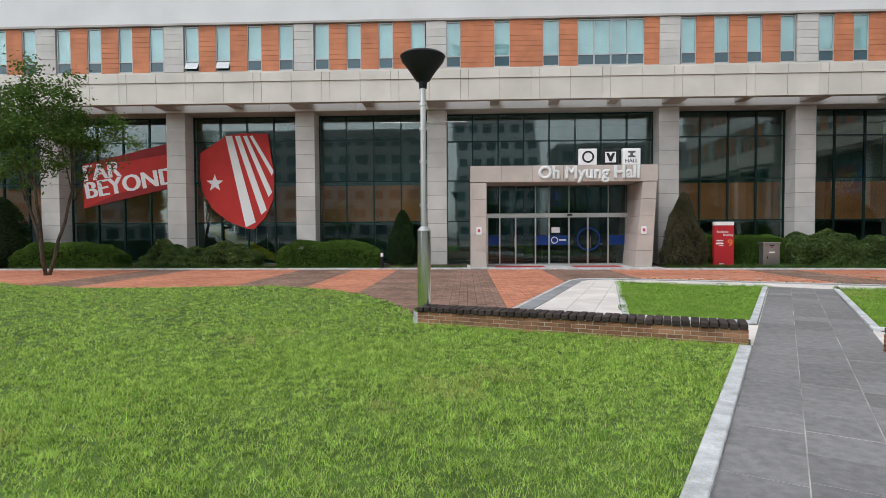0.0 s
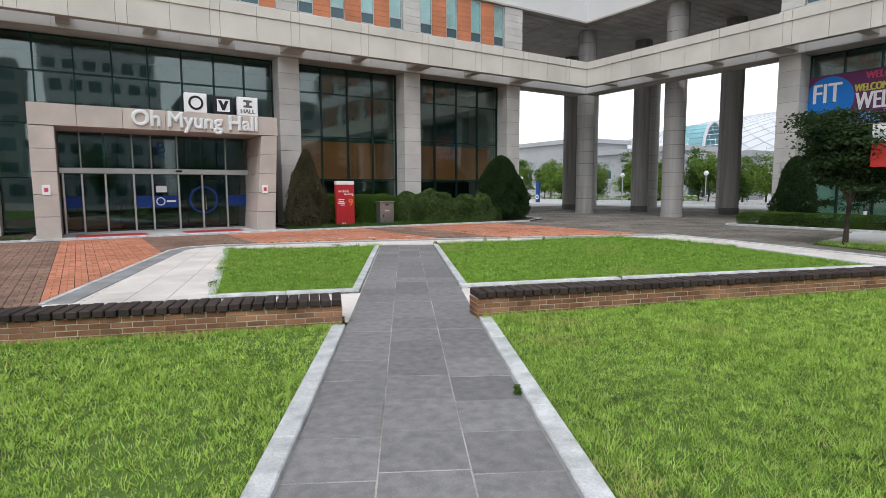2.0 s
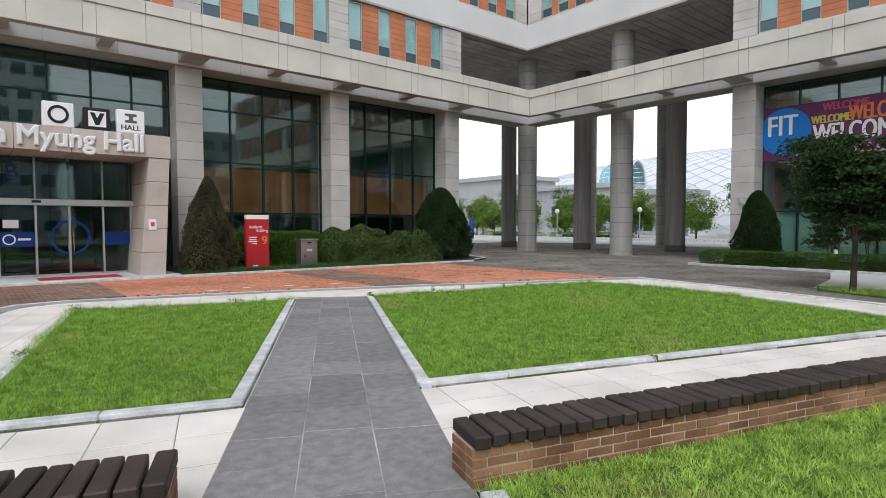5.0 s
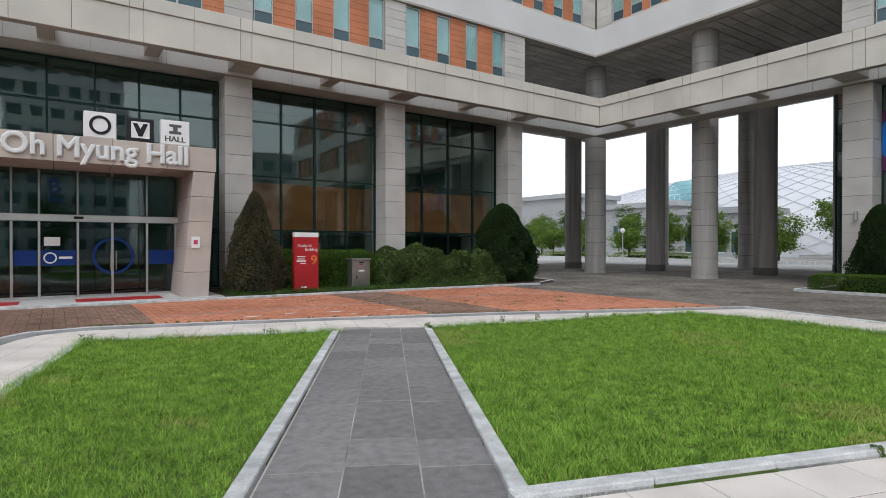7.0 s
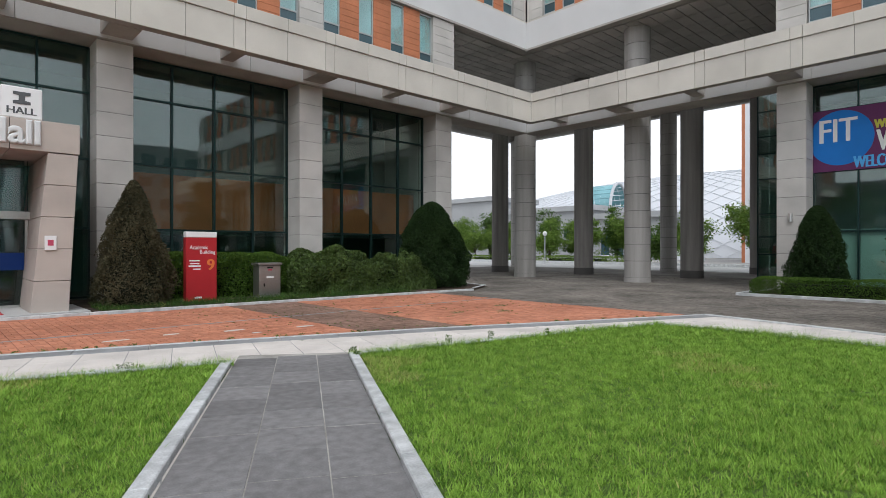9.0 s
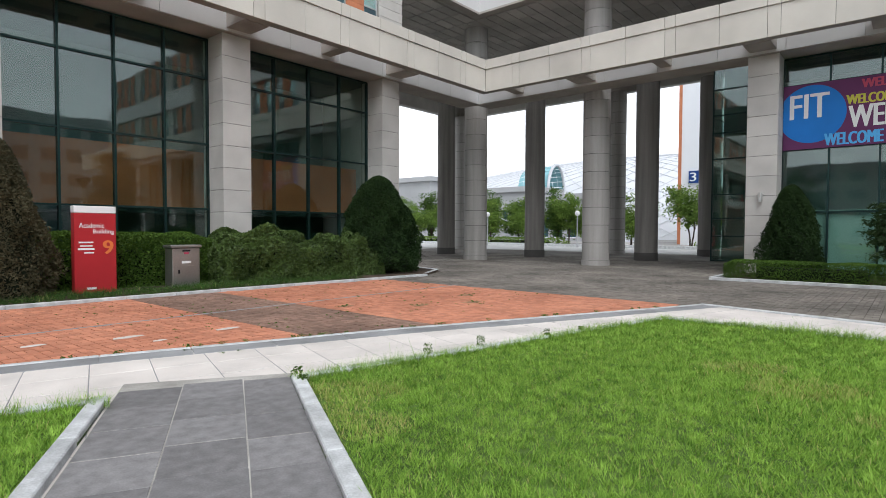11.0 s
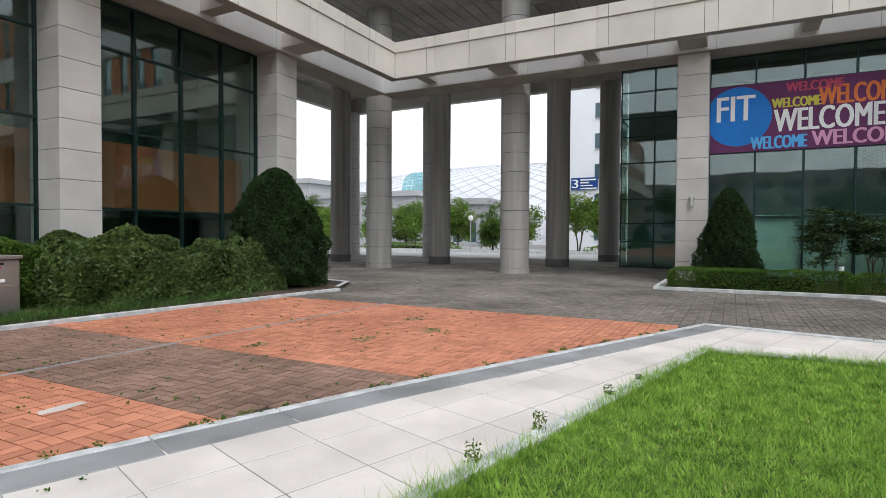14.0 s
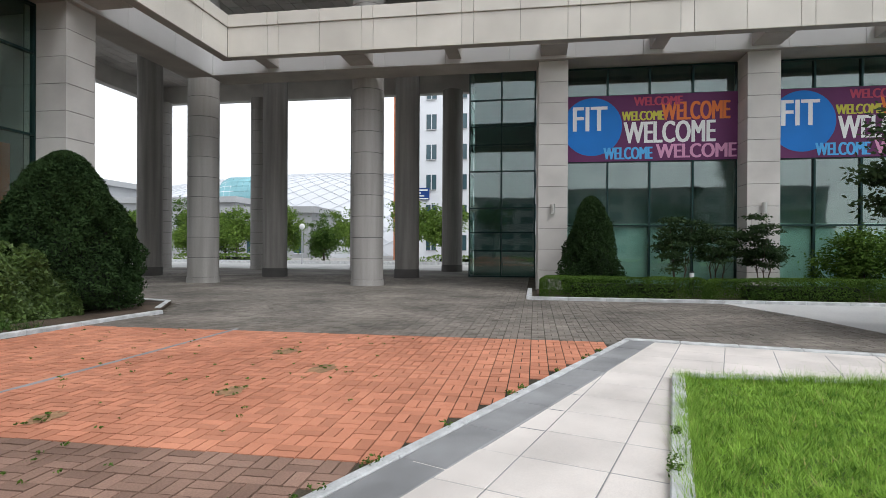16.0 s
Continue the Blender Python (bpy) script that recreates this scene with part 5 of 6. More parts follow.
def tree(x, y, h, clear, spread, material, label, seed=1, stems=1, trunk=0.09, leaf=0.06, clumps=60, per=110, clump=0.42, layered=False, name="tree", z=0.03):
    """Tapered trunk with forking limbs, and a crown of leaf clumps round the ends of the twigs."""
    rng = random.Random(seed)
    root = empty(name, x, y, z, label, "tree" if name == "tree" else "shrub")
    bm = bmesh.new()
    tips = []
    for s in range(stems):
        a0 = 6.28 * s / stems + rng.uniform(0, 1)
        lean = 0.10 if stems == 1 else 0.32
        base = Vector((0.06 * math.cos(a0) * (stems > 1), 0.06 * math.sin(a0) * (stems > 1), -0.08))
        p, r = base, trunk / math.sqrt(stems)
        segs = 5
        for i in range(segs):
            q = p + Vector((lean * math.cos(a0) * rng.uniform(0.2, 1) * clear / segs * 1.2, lean * math.sin(a0) * rng.uniform(0.2, 1) * clear / segs * 1.2, clear / segs + 0.02))
            limb(bm, p, q, r, r * 0.92)
            p, r = q, r * 0.92
        n_l = max(3, 8 // stems)
        for i in range(n_l):
            a = 6.28 * i / n_l + rng.uniform(-0.4, 0.4) + a0
            out = spread * rng.uniform(0.55, 0.95)
            up = (h - clear) * rng.uniform(0.15, 0.85)
            m = p + Vector((math.cos(a) * out * 0.45, math.sin(a) * out * 0.45, up * 0.55))
            e = p + Vector((math.cos(a) * out, math.sin(a) * out, up))
            limb(bm, p - Vector((0, 0, rng.uniform(0, 0.2 * clear))), m, r * 0.55, r * 0.35, 6)
            limb(bm, m, e, r * 0.35, r * 0.12, 6)
            tips += [m, e, (m + e) / 2]
            for _ in range(3):
                t = m + (e - m) * rng.uniform(0.1, 0.8)
                f = t + Vector((rng.uniform(-1, 1) * spread * 0.35, rng.uniform(-1, 1) * spread * 0.35, rng.uniform(0.0, 0.5) * (h - clear) * 0.5))
                limb(bm, t, f, r * 0.18, r * 0.06, 5)
                tips.append(f)
        top = p + Vector((rng.uniform(-0.2, 0.2), rng.uniform(-0.2, 0.2), (h - clear) * 0.9))
        limb(bm, p, top, r * 0.7, r * 0.12, 6)
        tips += [top, (p + top) / 2, p + (top - p) * 0.75]
    part("trunk", bm, BARK, root)
    g = np.random.default_rng(seed)
    cen = []
    for i in range(clumps):
        t = tips[i % len(tips)]
        cen.append((t.x + g.normal(0, 0.22 * spread * 0.5), t.y + g.normal(0, 0.22 * spread * 0.5), min(h - 0.15, max(clear * 0.85, t.z + g.normal(0, 0.12 * (h - clear))))))
    cen = np.array(cen)
    size = clump * g.uniform(0.6, 1.25, (clumps, 1))
    off = g.normal(size=(clumps, per, 3)) * size[:, :, None] * np.array([0.55, 0.55, 0.16 if layered else 0.36])
    leaves("crown", (cen[:, None, :] + off).reshape(-1, 3), leaf, material, root, flat=0.35, aspect=0.45, seed=seed, up=0.9)
    return root


tree(20.9, 9.95, 3.85, 1.2, 1.35, LEAF_DARK, "small dark leaved maple on the groundcover strip", 31, 1, 0.085, 0.062, 150, 210, 0.46, True)
tree(22.1, 6.9, 6.5, 3.2, 1.1, LEAF_DARK, "taller dark leaved tree beside the drive", 32, 1, 0.12, 0.065, 90, 170, 0.5, True)
tree(-16.2, 23.0, 8.2, 3.6, 2.1, LEAF_TREE, "young green tree with thin forked stems on the lawn's edge", 33, 3, 0.13, 0.075, 110, 170, 0.55)
for i, (x, y, h) in enumerate(((29.3, 12.6, 2.45), (29.4, 11.5, 2.3), (29.2, 10.2, 2.55))):
    tree(x, y, h, 0.75, 0.62, LEAF_DARK, "slim shrub with bare stems before the glass", 40 + i, 3, 0.045, 0.05, 44, 130, 0.27, True, "shrub", 0.05)
for i, (x, y) in enumerate(((29.3, 7.6), (29.4, 5.9), (29.3, 3.6))):
    tree(x, y, 2.0, 0.35, 0.95, LEAF_BOX, "rounded leafy shrub before the glass", 50 + i, 4, 0.05, 0.055, 60, 150, 0.34, False, "shrub", 0.05)

# ---- beyond the passage ----
for i, (x, y, h) in enumerate(((71, 46.5, 6.8), (70.5, 52, 5.6), (72, 57.5, 7.0), (71, 64, 5.8), (72.5, 69, 7.2), (71, 75.5, 6.2), (72, 82.5, 6.8), (73, 90, 6.4), (69, 39.5, 5.2))):
    tree(x, y, h, 0.9, 1.7, LEAF_TREE, "dark green tree in the far row", 120 + i, 1, 0.14, 0.15, 90, 70, 0.8, False, "tree", -0.03)
FAR_TREES = [(66, 61, 5.0), (67, 54, 6.2), (68, 49, 5.6), (66.5, 67, 5.2), (69, 72, 6.4), (67, 79, 5.8), (70, 44.5, 6.0), (64.5, 34.5, 5.2), (63, 28.2, 5.6), (61.5, 25.2, 5.2), (66, 86, 6), (70, 95, 6), (66, 21, 5.5), (62, 14, 5.5)]
for i, (x, y, h) in enumerate(FAR_TREES):
    tree(x, y, h, 1.9 if i in (8, 9, 0) else 1.3, 2.2, LEAF_FAR, "green tree across the pale square", 60 + i, 1 if i % 2 else 2, 0.12, 0.14, 90, 70, 0.72, False, "tree", -0.03)
for i, (y0, y1) in enumerate(((40, 52), (53, 64), (66, 80), (18, 27))):
    hedge(60.5 if i < 3 else 59.5, 62.0 if i < 3 else 60.6, y0, y1, 0.7, LEAF_FAR, "low green hedge across the pale square", 70, 0.10, 0.06, 0.3, 80 + i)
thing("kerb_far", box(58.6, 58.9, 10, 100, -0.06, 0.25, 0.02), KERB, "pale kerb across the square", "kerb", kind="structure")


def dome():
    """A long flattened shell with a lattice of ribs."""
    root = empty("dome_hall", 152, 66, 0, "large pale domed hall with a diagonal lattice skin", "building")
    rx, ry, rz, nu, nv = 46, 84, 20.0, 110, 26
    P = lambda i, j: Vector((rx * math.cos(j * math.pi / 2 / nv) * math.cos(i * 2 * math.pi / nu), ry * math.cos(j * math.pi / 2 / nv) * math.sin(i * 2 * math.pi / nu), rz * math.sin(j * math.pi / 2 / nv)))
    bm = bmesh.new()
    g = [[bm.verts.new(P(i, j)) for i in range(nu)] for j in range(nv)]
    for j in range(nv - 1):
        for i in range(nu):
            bm.faces.new((g[j][i], g[j][(i + 1) % nu], g[j + 1][(i + 1) % nu], g[j + 1][i])).smooth = True
    bm.faces.new(g[-1])
    part("shell", bm, DOME_SKIN, root)
    bm = bmesh.new()
    for i in range(nu):
        if 20 < i < 92:
            for j in range(0, nv - 2):
                for s in (1, -1):
                    a, b = P(i + s * j * 0.5, j) * 1.004, P(i + s * (j + 1) * 0.5, j + 1) * 1.004
                    limb(bm, a, b, 0.06, 0.06, 4)
    part("lattice", bm, HAZED_RIB, root, "grey lattice ribs paled for distance haze")
    return root


dome()


def low_block(x0, x1, y0, y1, h, label, window_rows, face="w"):
    root = empty("far_building", (x0 + x1) / 2, (y0 + y1) / 2, 0, label, "building")
    cx, cy = (x0 + x1) / 2, (y0 + y1) / 2
    part("wall", box(x0 - cx, x1 - cx, y0 - cy, y1 - cy, -0.1, h), FAR_GREY, root)
    part("roof", box(x0 - cx - 0.6, x1 - cx + 0.6, y0 - cy - 0.6, y1 - cy + 0.6, h + 0.002, h + 0.9), FAR_GREY, root)
    for z0, z1, w, gap in window_rows:
        y = y0 + 1.2
        while y + w < y1 - 1:
            wn_ = part("window", box(x0 - cx - 0.04, x0 - cx + 0.05, y - cy, y + w - cy, z0, z1), FAR_GLASS, root)
            part("window_frame", box(x0 - cx - 0.09, x0 - cx - 0.042, y - cy, y + w - cy, z0 - 0.12, z0), FAR_WHITE, wn_)
            y += w + gap
    return root


low_block(90, 100, 62, 84, 8.2, "low grey hall wing before the dome", ((3.6, 5.2, 0.9, 2.6),))
low_block(86, 96, 48, 61, 6.3, "grey pavilion with deep eaves before the dome", ((0.6, 3.6, 1.4, 1.0),))
low_block(90, 104, 84.8, 128, 11.2, "grey hall wing with high parapet", ((4.0, 5.6, 0.9, 2.6),))
arch = empty("glass_arch", 104, 69.6, 9.0, "arched glass roof light with curved grey rim", "roof light")
bm = bmesh.new()
for k in range(14):
    a0, a1 = math.pi * k / 14, math.pi * (k + 1) / 14
    for s in range(6):
        y0, y1 = -9 + s * 2.2, -9 + s * 2.2 + 2.1
        vs = [bm.verts.new((5 * math.cos(q), y, 8.5 * math.sin(q) * (1.0 - 0.1 * (y > 2)))) for q, y in ((a0 + 0.01, y0), (a1 - 0.01, y0), (a1 - 0.01, y1), (a0 + 0.01, y1))]
        bm.faces.new(vs)
part("glass_skin", bm, TEAL_GLASS, arch)
bm = bmesh.new()
for k in range(20):
    a0, a1 = math.pi * k / 20, math.pi * (k + 1) / 20
    limb(bm, (5.2 * math.cos(a0), -9.4, 8.9 * math.sin(a0)), (5.2 * math.cos(a1), -9.4, 8.9 * math.sin(a1)), 0.55, 0.55, 6)
part("rim", bm, HAZED_RIB, arch)
arch.scale = (0.6, 0.5, 0.58)


def white_block():
    x0, y0, y1, h = 76.0, -25.0, 33.2, 26.0
    root = empty("office_block", x0, 10, 0, "white rendered office block with paired windows", "building")
    part("wall", box(0, 14, y0 - 10, y1 - 10, -0.1, h), FAR_WHITE, root)
    part("corner_strip", box(-0.06, 0.8, y1 - 10 + 0.002, y1 - 10 + 0.35, 0, h), TERRA, root, "orange corner strip")
    part("parapet", box(-0.2, 14.2, y0 - 10, y1 - 10, h + 0.002, h + 0.6), FAR_GREY, root)
    for fl in range(7):
        z = 1.2 + fl * 3.55
        y = 29.6
        k = 0
        while y > y0 + 3:
            w = 2.5 if k % 3 else 1.2
            win = part("window", box(-0.05, 0.05, y - w - 10, y - 10, z, z + 1.75), FAR_GLASS, root)
            part("window_frame", box(-0.10, -0.052, y - w / 2 - 0.05 - 10, y - w / 2 + 0.05 - 10, z, z + 1.75), FAR_WHITE, win)
            part("window_sill", box(-0.16, -0.052, y - w - 10, y - 10, z - 0.12, z), FAR_GREY, win)
            y -= w + 1.1
            k += 1
    sg_ = part("wall_sign", box(-0.25, -0.12, 19.2, 22.3, 7.1, 8.5), SIGN_NAVY, root, "navy blue wall sign with a white numeral")
    letters("numeral", "3", 1.0, WEST(-0.26, 22.15, 7.3), SIGN_WHITE, sg_, width=0.68, depth=0.02, height=1.0, bold=0.02)
    for j, w in enumerate((1.8, 1.0, 1.4, 1.9)):
        b_ = part("print_bar", box(-0.28, -0.252, 21.2 - w, 21.2, 8.15 - j * 0.33, 8.32 - j * 0.33 - 0.04 * (j > 1)), SIGN_WHITE, sg_)
    return root


white_block()
blk = empty("stone_marker", 88.0, 44.6, -0.06, "pale stone block monument with slanting side", "monument")
for k in range(5):
    w0, w1 = 1.9 - 0.14 * k, 1.9 - 0.14 * (k + 1)
    block_ = xz_prism([(-2.0, 0), (w0, 0), (w1, 0.84), (-2.0 + 0.02 * k, 0.84)], -0.6, 0.6, 0.03)
    block_.transform(Matrix.Translation((0, 0, 0.86 * k)) @ Matrix.Rotation(radians(-60), 4, "Z"))
    part("stone", block_, FAR_WHITE, blk)
for i, (x, y) in enumerate(((55.5, 46.2), (57, 36.8), (56, 64.5))):
    lp = empty("garden_lamp", x, y, -0.03, "slim lamp post with a white globe on the square", "lamp post", "garden lamps")
    part("post", tube(0, 0, 0, 3.0, 0.05, seg=10), FAR_GREY, lp)
    part("globe", tube(0, 0, 3.0, 3.5, 0.06, 0.08, 14, ((3.1, 0.2), (3.25, 0.25), (3.4, 0.2))), SIGN_WHITE, lp, "white globe")
ps = empty("post_sign", 52.5, 57.2, -0.03, "blue pillar sign on the square", "sign")
part("pillar", box(-0.12, 0.12, -0.3, 0.3, 0, 2.6, 0.02), SIGN_NAVY, ps)
d_ = part("symbol", ring(0.18, 0.3, 0.02), SIGN_WHITE, ps)
d_.matrix_basis = WEST(-0.13, 0, 0.7)


# buildings across the lawn, which the glass mirrors
def mirrored_block(x0, x1, y0, y1, h, axis, label, floors, bays):
    cx, cy = (x0 + x1) / 2, (y0 + y1) / 2
    root = empty("campus_block", cx, cy, 0, label, "building", "campus blocks")
    w, d = (x1 - x0) / 2, (y1 - y0) / 2
    part("wall", box(-w, w, -d, d, -0.1, h), FAR_WHITE if h > 30 else FAR_GREY, root)
    part("parapet", box(-w - 0.2, w + 0.2, -d - 0.2, d + 0.2, h + 0.002, h + 0.8), FAR_GREY, root)
    fh = h / floors
    for f in range(floors):
        for b in range(bays):
            if axis == "y":
                s = 2 * w / bays
                bm = box(-w + b * s + s * 0.2, -w + (b + 1) * s - s * 0.2, d - 0.05, d + 0.05, f * fh + fh * 0.3, f * fh + fh * 0.8)
            else:
                s = 2 * d / bays
                bm = box(w - 0.05, w + 0.05, -d + b * s + s * 0.2, -d + (b + 1) * s - s * 0.2, f * fh + fh * 0.3, f * fh + fh * 0.8)
            part("window", bm, FAR_GLASS, root)
    return root


mirrored_block(-1, 15, -64, -50, 36, "y", "tall pale block across the lawn", 11, 6)
mirrored_block(-46, -4, -66, -52, 21, "y", "long grey block across the lawn", 6, 12)
mirrored_block(18, 44, -60, -46, 17, "y", "grey block across the lawn", 5, 8)
mirrored_block(-62, -48, -30, 40, 11, "x", "grey block west of the lawn", 4, 18)
for i, (x, y) in enumerate(((-20, -32), (-8, -35), (5, -33), (17, -34), (-34, -20), (-36, -5), (-35, 9))):
    tree(x, y, 7.5, 2.0, 2.6, LEAF_TREE, "green tree across the lawn", 90 + i, 1, 0.16, 0.24, 50, 30, 1.0)


# ---- paving pieces ----
CREAM_OUT = [(1.93, 12.85), (4.53, 20.05), (5.05, 20.73), (6.0, 20.84), (7.42, 20.45), (10.37, 19.52), (14.16, 18.12), (20.34, 15.42), (19.67, 12.4), (18.4, 8.3), (16.4, 4.4), (14.1, 6.30), (6.75, 8.72), (5.0, 9.42), (0.1, 11.25)]
cream = empty("cream_paving", label="cream stone slab pavement round the small lawns", category="pavement", kind="structure")
part("slab_bed", prism(CREAM_OUT[::-1], -0.15, 0.001), CREAM, cream)
PATH_POLY = [on_path(0, -0.02), on_path(0, PATH_W + 0.02), on_path(PATH_L, PATH_W + 0.02), on_path(PATH_L, -0.02)]
cs, sn = math.cos(radians(-18)), math.sin(radians(-18))
S = 0.60
slab2 = mesh_of("slab", box(0.004, S - 0.004, 0.004, S - 0.004, -0.05, 0.006, 0.004), CREAM)


def add_brick(vs, fs, p, z0, z1):
    b = len(vs)
    vs += [(x, y, z0) for x, y in p] + [(x, y, z1) for x, y in p]
    fs += [(b + 4, b + 5, b + 6, b + 7), (b, b + 1, b + 5, b + 4), (b + 1, b + 2, b + 6, b + 5), (b + 2, b + 3, b + 7, b + 6), (b + 3, b, b + 4, b + 7)]


count = 0
for i in range(-20, 45):
    for j in range(-10, 40):
        c = [(4 + cs * (i + u) * S - sn * (j + v) * S, 8 + sn * (i + u) * S + cs * (j + v) * S) for u, v in ((0, 0), (1, 0), (1, 1), (0, 1))]
        mx, my = np.array([q[0] for q in c]), np.array([q[1] for q in c])
        ins = inside(CREAM_OUT, mx, my)
        if not ins.any():
            continue
        ctr = (np.array([mx.mean()]), np.array([my.mean()]))
        if inside(LAWN_1, mx, my).all() or inside(LAWN_2, mx, my).all() or inside(PATH_POLY, mx, my).all():
            continue
        if ins.all() and count < 420:
            ob = new("slab", slab2)
            ob.parent = cream
            ob.matrix_basis = pose(c[0][0], c[0][1], 0.001 * ((i * 3 + j) % 3 - 1), 0, 0, -18)
            count += 1

jv, jf = [], []
for axis in (0, 1):
    for i in range(-20, 46):
        for j in range(-30, 130):
            a0, b0 = i * S, j * 0.3
            q = [(a0 - 0.004, b0), (a0 + 0.004, b0), (a0 + 0.004, b0 + 0.3), (a0 - 0.004, b0 + 0.3)]
            if axis:
                q = [(b, a) for a, b in q][::-1]
            c = [(4 + cs * u - sn * v, 8 + sn * u + cs * v) for u, v in q]
            if inside(CREAM_OUT, np.array([p[0] for p in c]), np.array([p[1] for p in c])).all():
                add_brick(jv, jf, c, -0.01, 0.0035)
tagged(raw("joint", jv, jf, KERB_G, cream), kind="stuff")

# brick paving in pairs, turned square by square
ORANGE = [(-34, 21.6), (-17.2, 20.75), (-13.4, 18.55), (-10.9, 17.75), (-8.4, 17.9), (-6.2, 18.35), (-4.5, 18.1), (-3.1, 17.3), (-1.9, 16.1), (-0.8, 14.2), (-0.2, 12.6), (0.05, 11.2), (1.87, 12.8), (4.45, 20.15), (4.98, 20.84), (6.0, 20.97), (7.45, 20.57), (10.4, 19.64), (14.2, 18.24), (20.42, 15.52), (19.9, 12.4), (18.75, 8.3), (16.65, 4.0), (18.0, 2.2), (29.8, 2.2), (29.8, 17.1), (39, 17.1), (39, 43), (24.95, 43), (24.95, 28.4), (24.0, 25.75), (22.1, 24.74), (16, 25.18), (9.62, 25.45), (1.0, 25.95), (-34, 25.95)]


def colour_of(x, y):
    if x > 20.2 or (y < 15.9 and x > 16.0):
        return 2
    dark = (-6.5 < x < -4.1) or (-2.1 < x < 1.8) or (4.2 < x < 7.1) or (12.95 < x < 14.8) or (-13.5 < x < -11.5)
    return 1 if dark else 0


pav = empty("brick_paving", label="clay brick paving in orange and dark bands laid in basket weave", category="pavement", kind="structure")
U = 0.22
me_h = [mesh_of("brick", box(0.005, U - 0.005, 0.005, U / 2 - 0.005, -0.04, 0.0, 0.003), m_) for m_ in (PAVER_O, PAVER_D, PAVER_G)]
me_v = [mesh_of("brick", box(0.005, U / 2 - 0.005, 0.005, U - 0.005, -0.04, 0.0, 0.003), m_) for m_ in (PAVER_O, PAVER_D, PAVER_G)]
acc = [([], []), ([], []), ([], [])]
gx = np.arange(-34, 39.5, U)
gy = np.arange(2, 44, U)
rnd = random.Random(5)
near = 0
mask_x, mask_y = np.meshgrid(gx + U / 2, gy + U / 2)
ok = inside(ORANGE, mask_x.ravel(), mask_y.ravel()).reshape(mask_x.shape)
bed_ok = ~(inside([(21.75, 9.95), (21.75, 2), (27.1, 2), (27.1, 12.1), (24.2, 11.3)], mask_x.ravel(), mask_y.ravel()).reshape(mask_x.shape) | ((mask_x > 27.05) & (mask_y < 17.0)))
for jy in range(len(gy)):
    for ix in range(len(gx)):
        if not (ok[jy, ix] and bed_ok[jy, ix]):
            continue
        x, y = gx[ix], gy[jy]
        c = colour_of(x + U / 2, y + U / 2)
        if abs(y + U / 2 - 22.02) < 0.06 and 7.0 < x < 20.1:
            continue
        horiz = (ix + jy) % 2 == 0
        for k in (0, 1):
            dz = rnd.uniform(-0.003, 0.003)
            bx0, by0 = (x, y + k * U / 2) if horiz else (x + k * U / 2, y)
            if near < 300 and 14.85 < x < 18.4 and 17.4 < y < 19.6:
                ob = new("brick", (me_h if horiz else me_v)[c])
                ob.parent = pav
                ob.location = (bx0, by0, dz)
                near += 1
                continue
            w, d = (U, U / 2) if horiz else (U / 2, U)
            add_brick(*acc[c], [(bx0 + 0.006, by0 + 0.006), (bx0 + w - 0.006, by0 + 0.006), (bx0 + w - 0.006, by0 + d - 0.006), (bx0 + 0.006, by0 + d - 0.006)], -0.03, dz)
for (vs, fs), m_ in zip(acc, (PAVER_O, PAVER_D, PAVER_G)):
    tagged(raw("brick_field", vs, fs, m_, pav), kind="stuff")
thing("passage_paving", prism([(39, 17.1), (46, 17.1), (46, 44), (39, 44)], -0.05, -0.002), PAVER_G, "grey brown paving under the passage", "pavement", kind="structure")
band([(7.0, 21.98), (20.3, 21.98)], 0.07, -0.06, 0.006, "drain_line", KERB_G, "narrow pale stone line across the brick paving", "drain", 0.9)

# worn pale patches of old paint on the bricks
for i, (x, y, w_, d_) in enumerate(((10.9, 20.6, 0.42, 0.14), (12.2, 20.2, 0.40, 0.13), (9.9, 20.9, 0.3, 0.12), (11.2, 20.05, 0.2, 0.08), (8.9, 20.8, 0.45, 0.1))):
    bm = flat([(0, 0), (w_ * 0.4, -0.03), (w_, 0.01), (w_ * 0.96, d_ * 0.7), (w_ * 0.6, d_), (0.03, d_ * 0.8)], 0.002)
    thing("paint_patch", bm, CREAM, "worn pale paint patch on the brick paving", "paint mark", "paint patches", "structure").location = (x, y, 0.0045)

# mossy patches in the joints
for x, y, r in ((16.4, 19.85, 0.24), (17.5, 19.36, 0.30), (18.45, 20.25, 0.26), (15.3, 20.9, 0.2)):
    mr_ = random.Random(int(x * 100))
    rim = [(r * mr_.uniform(0.55, 1.15) * math.cos(k * math.pi / 9), 0.6 * r * mr_.uniform(0.55, 1.15) * math.sin(k * math.pi / 9)) for k in range(18)]
    thing("moss_patch", flat(rim, 0.0016), MOSS, "thin tan moss grown over the brick paving", "moss", "moss patches", "structure").location = (x, y, 0.0042)

# ---- grass ----
def shrink(outline, d):
    """The outline moved inwards by d."""
    out, n = [], len(outline)
    for i in range(n):
        p, q, r = (Vector(outline[(i + k) % n]) for k in (-1, 0, 1))
        a, b = (q - p).normalized(), (r - q).normalized()
        na, nb = Vector((-a.y, a.x)), Vector((-b.y, b.x))
        m = (na + nb).normalized()
        out.append(tuple(q + m * d / max(0.3, m.dot(na))))
    return out


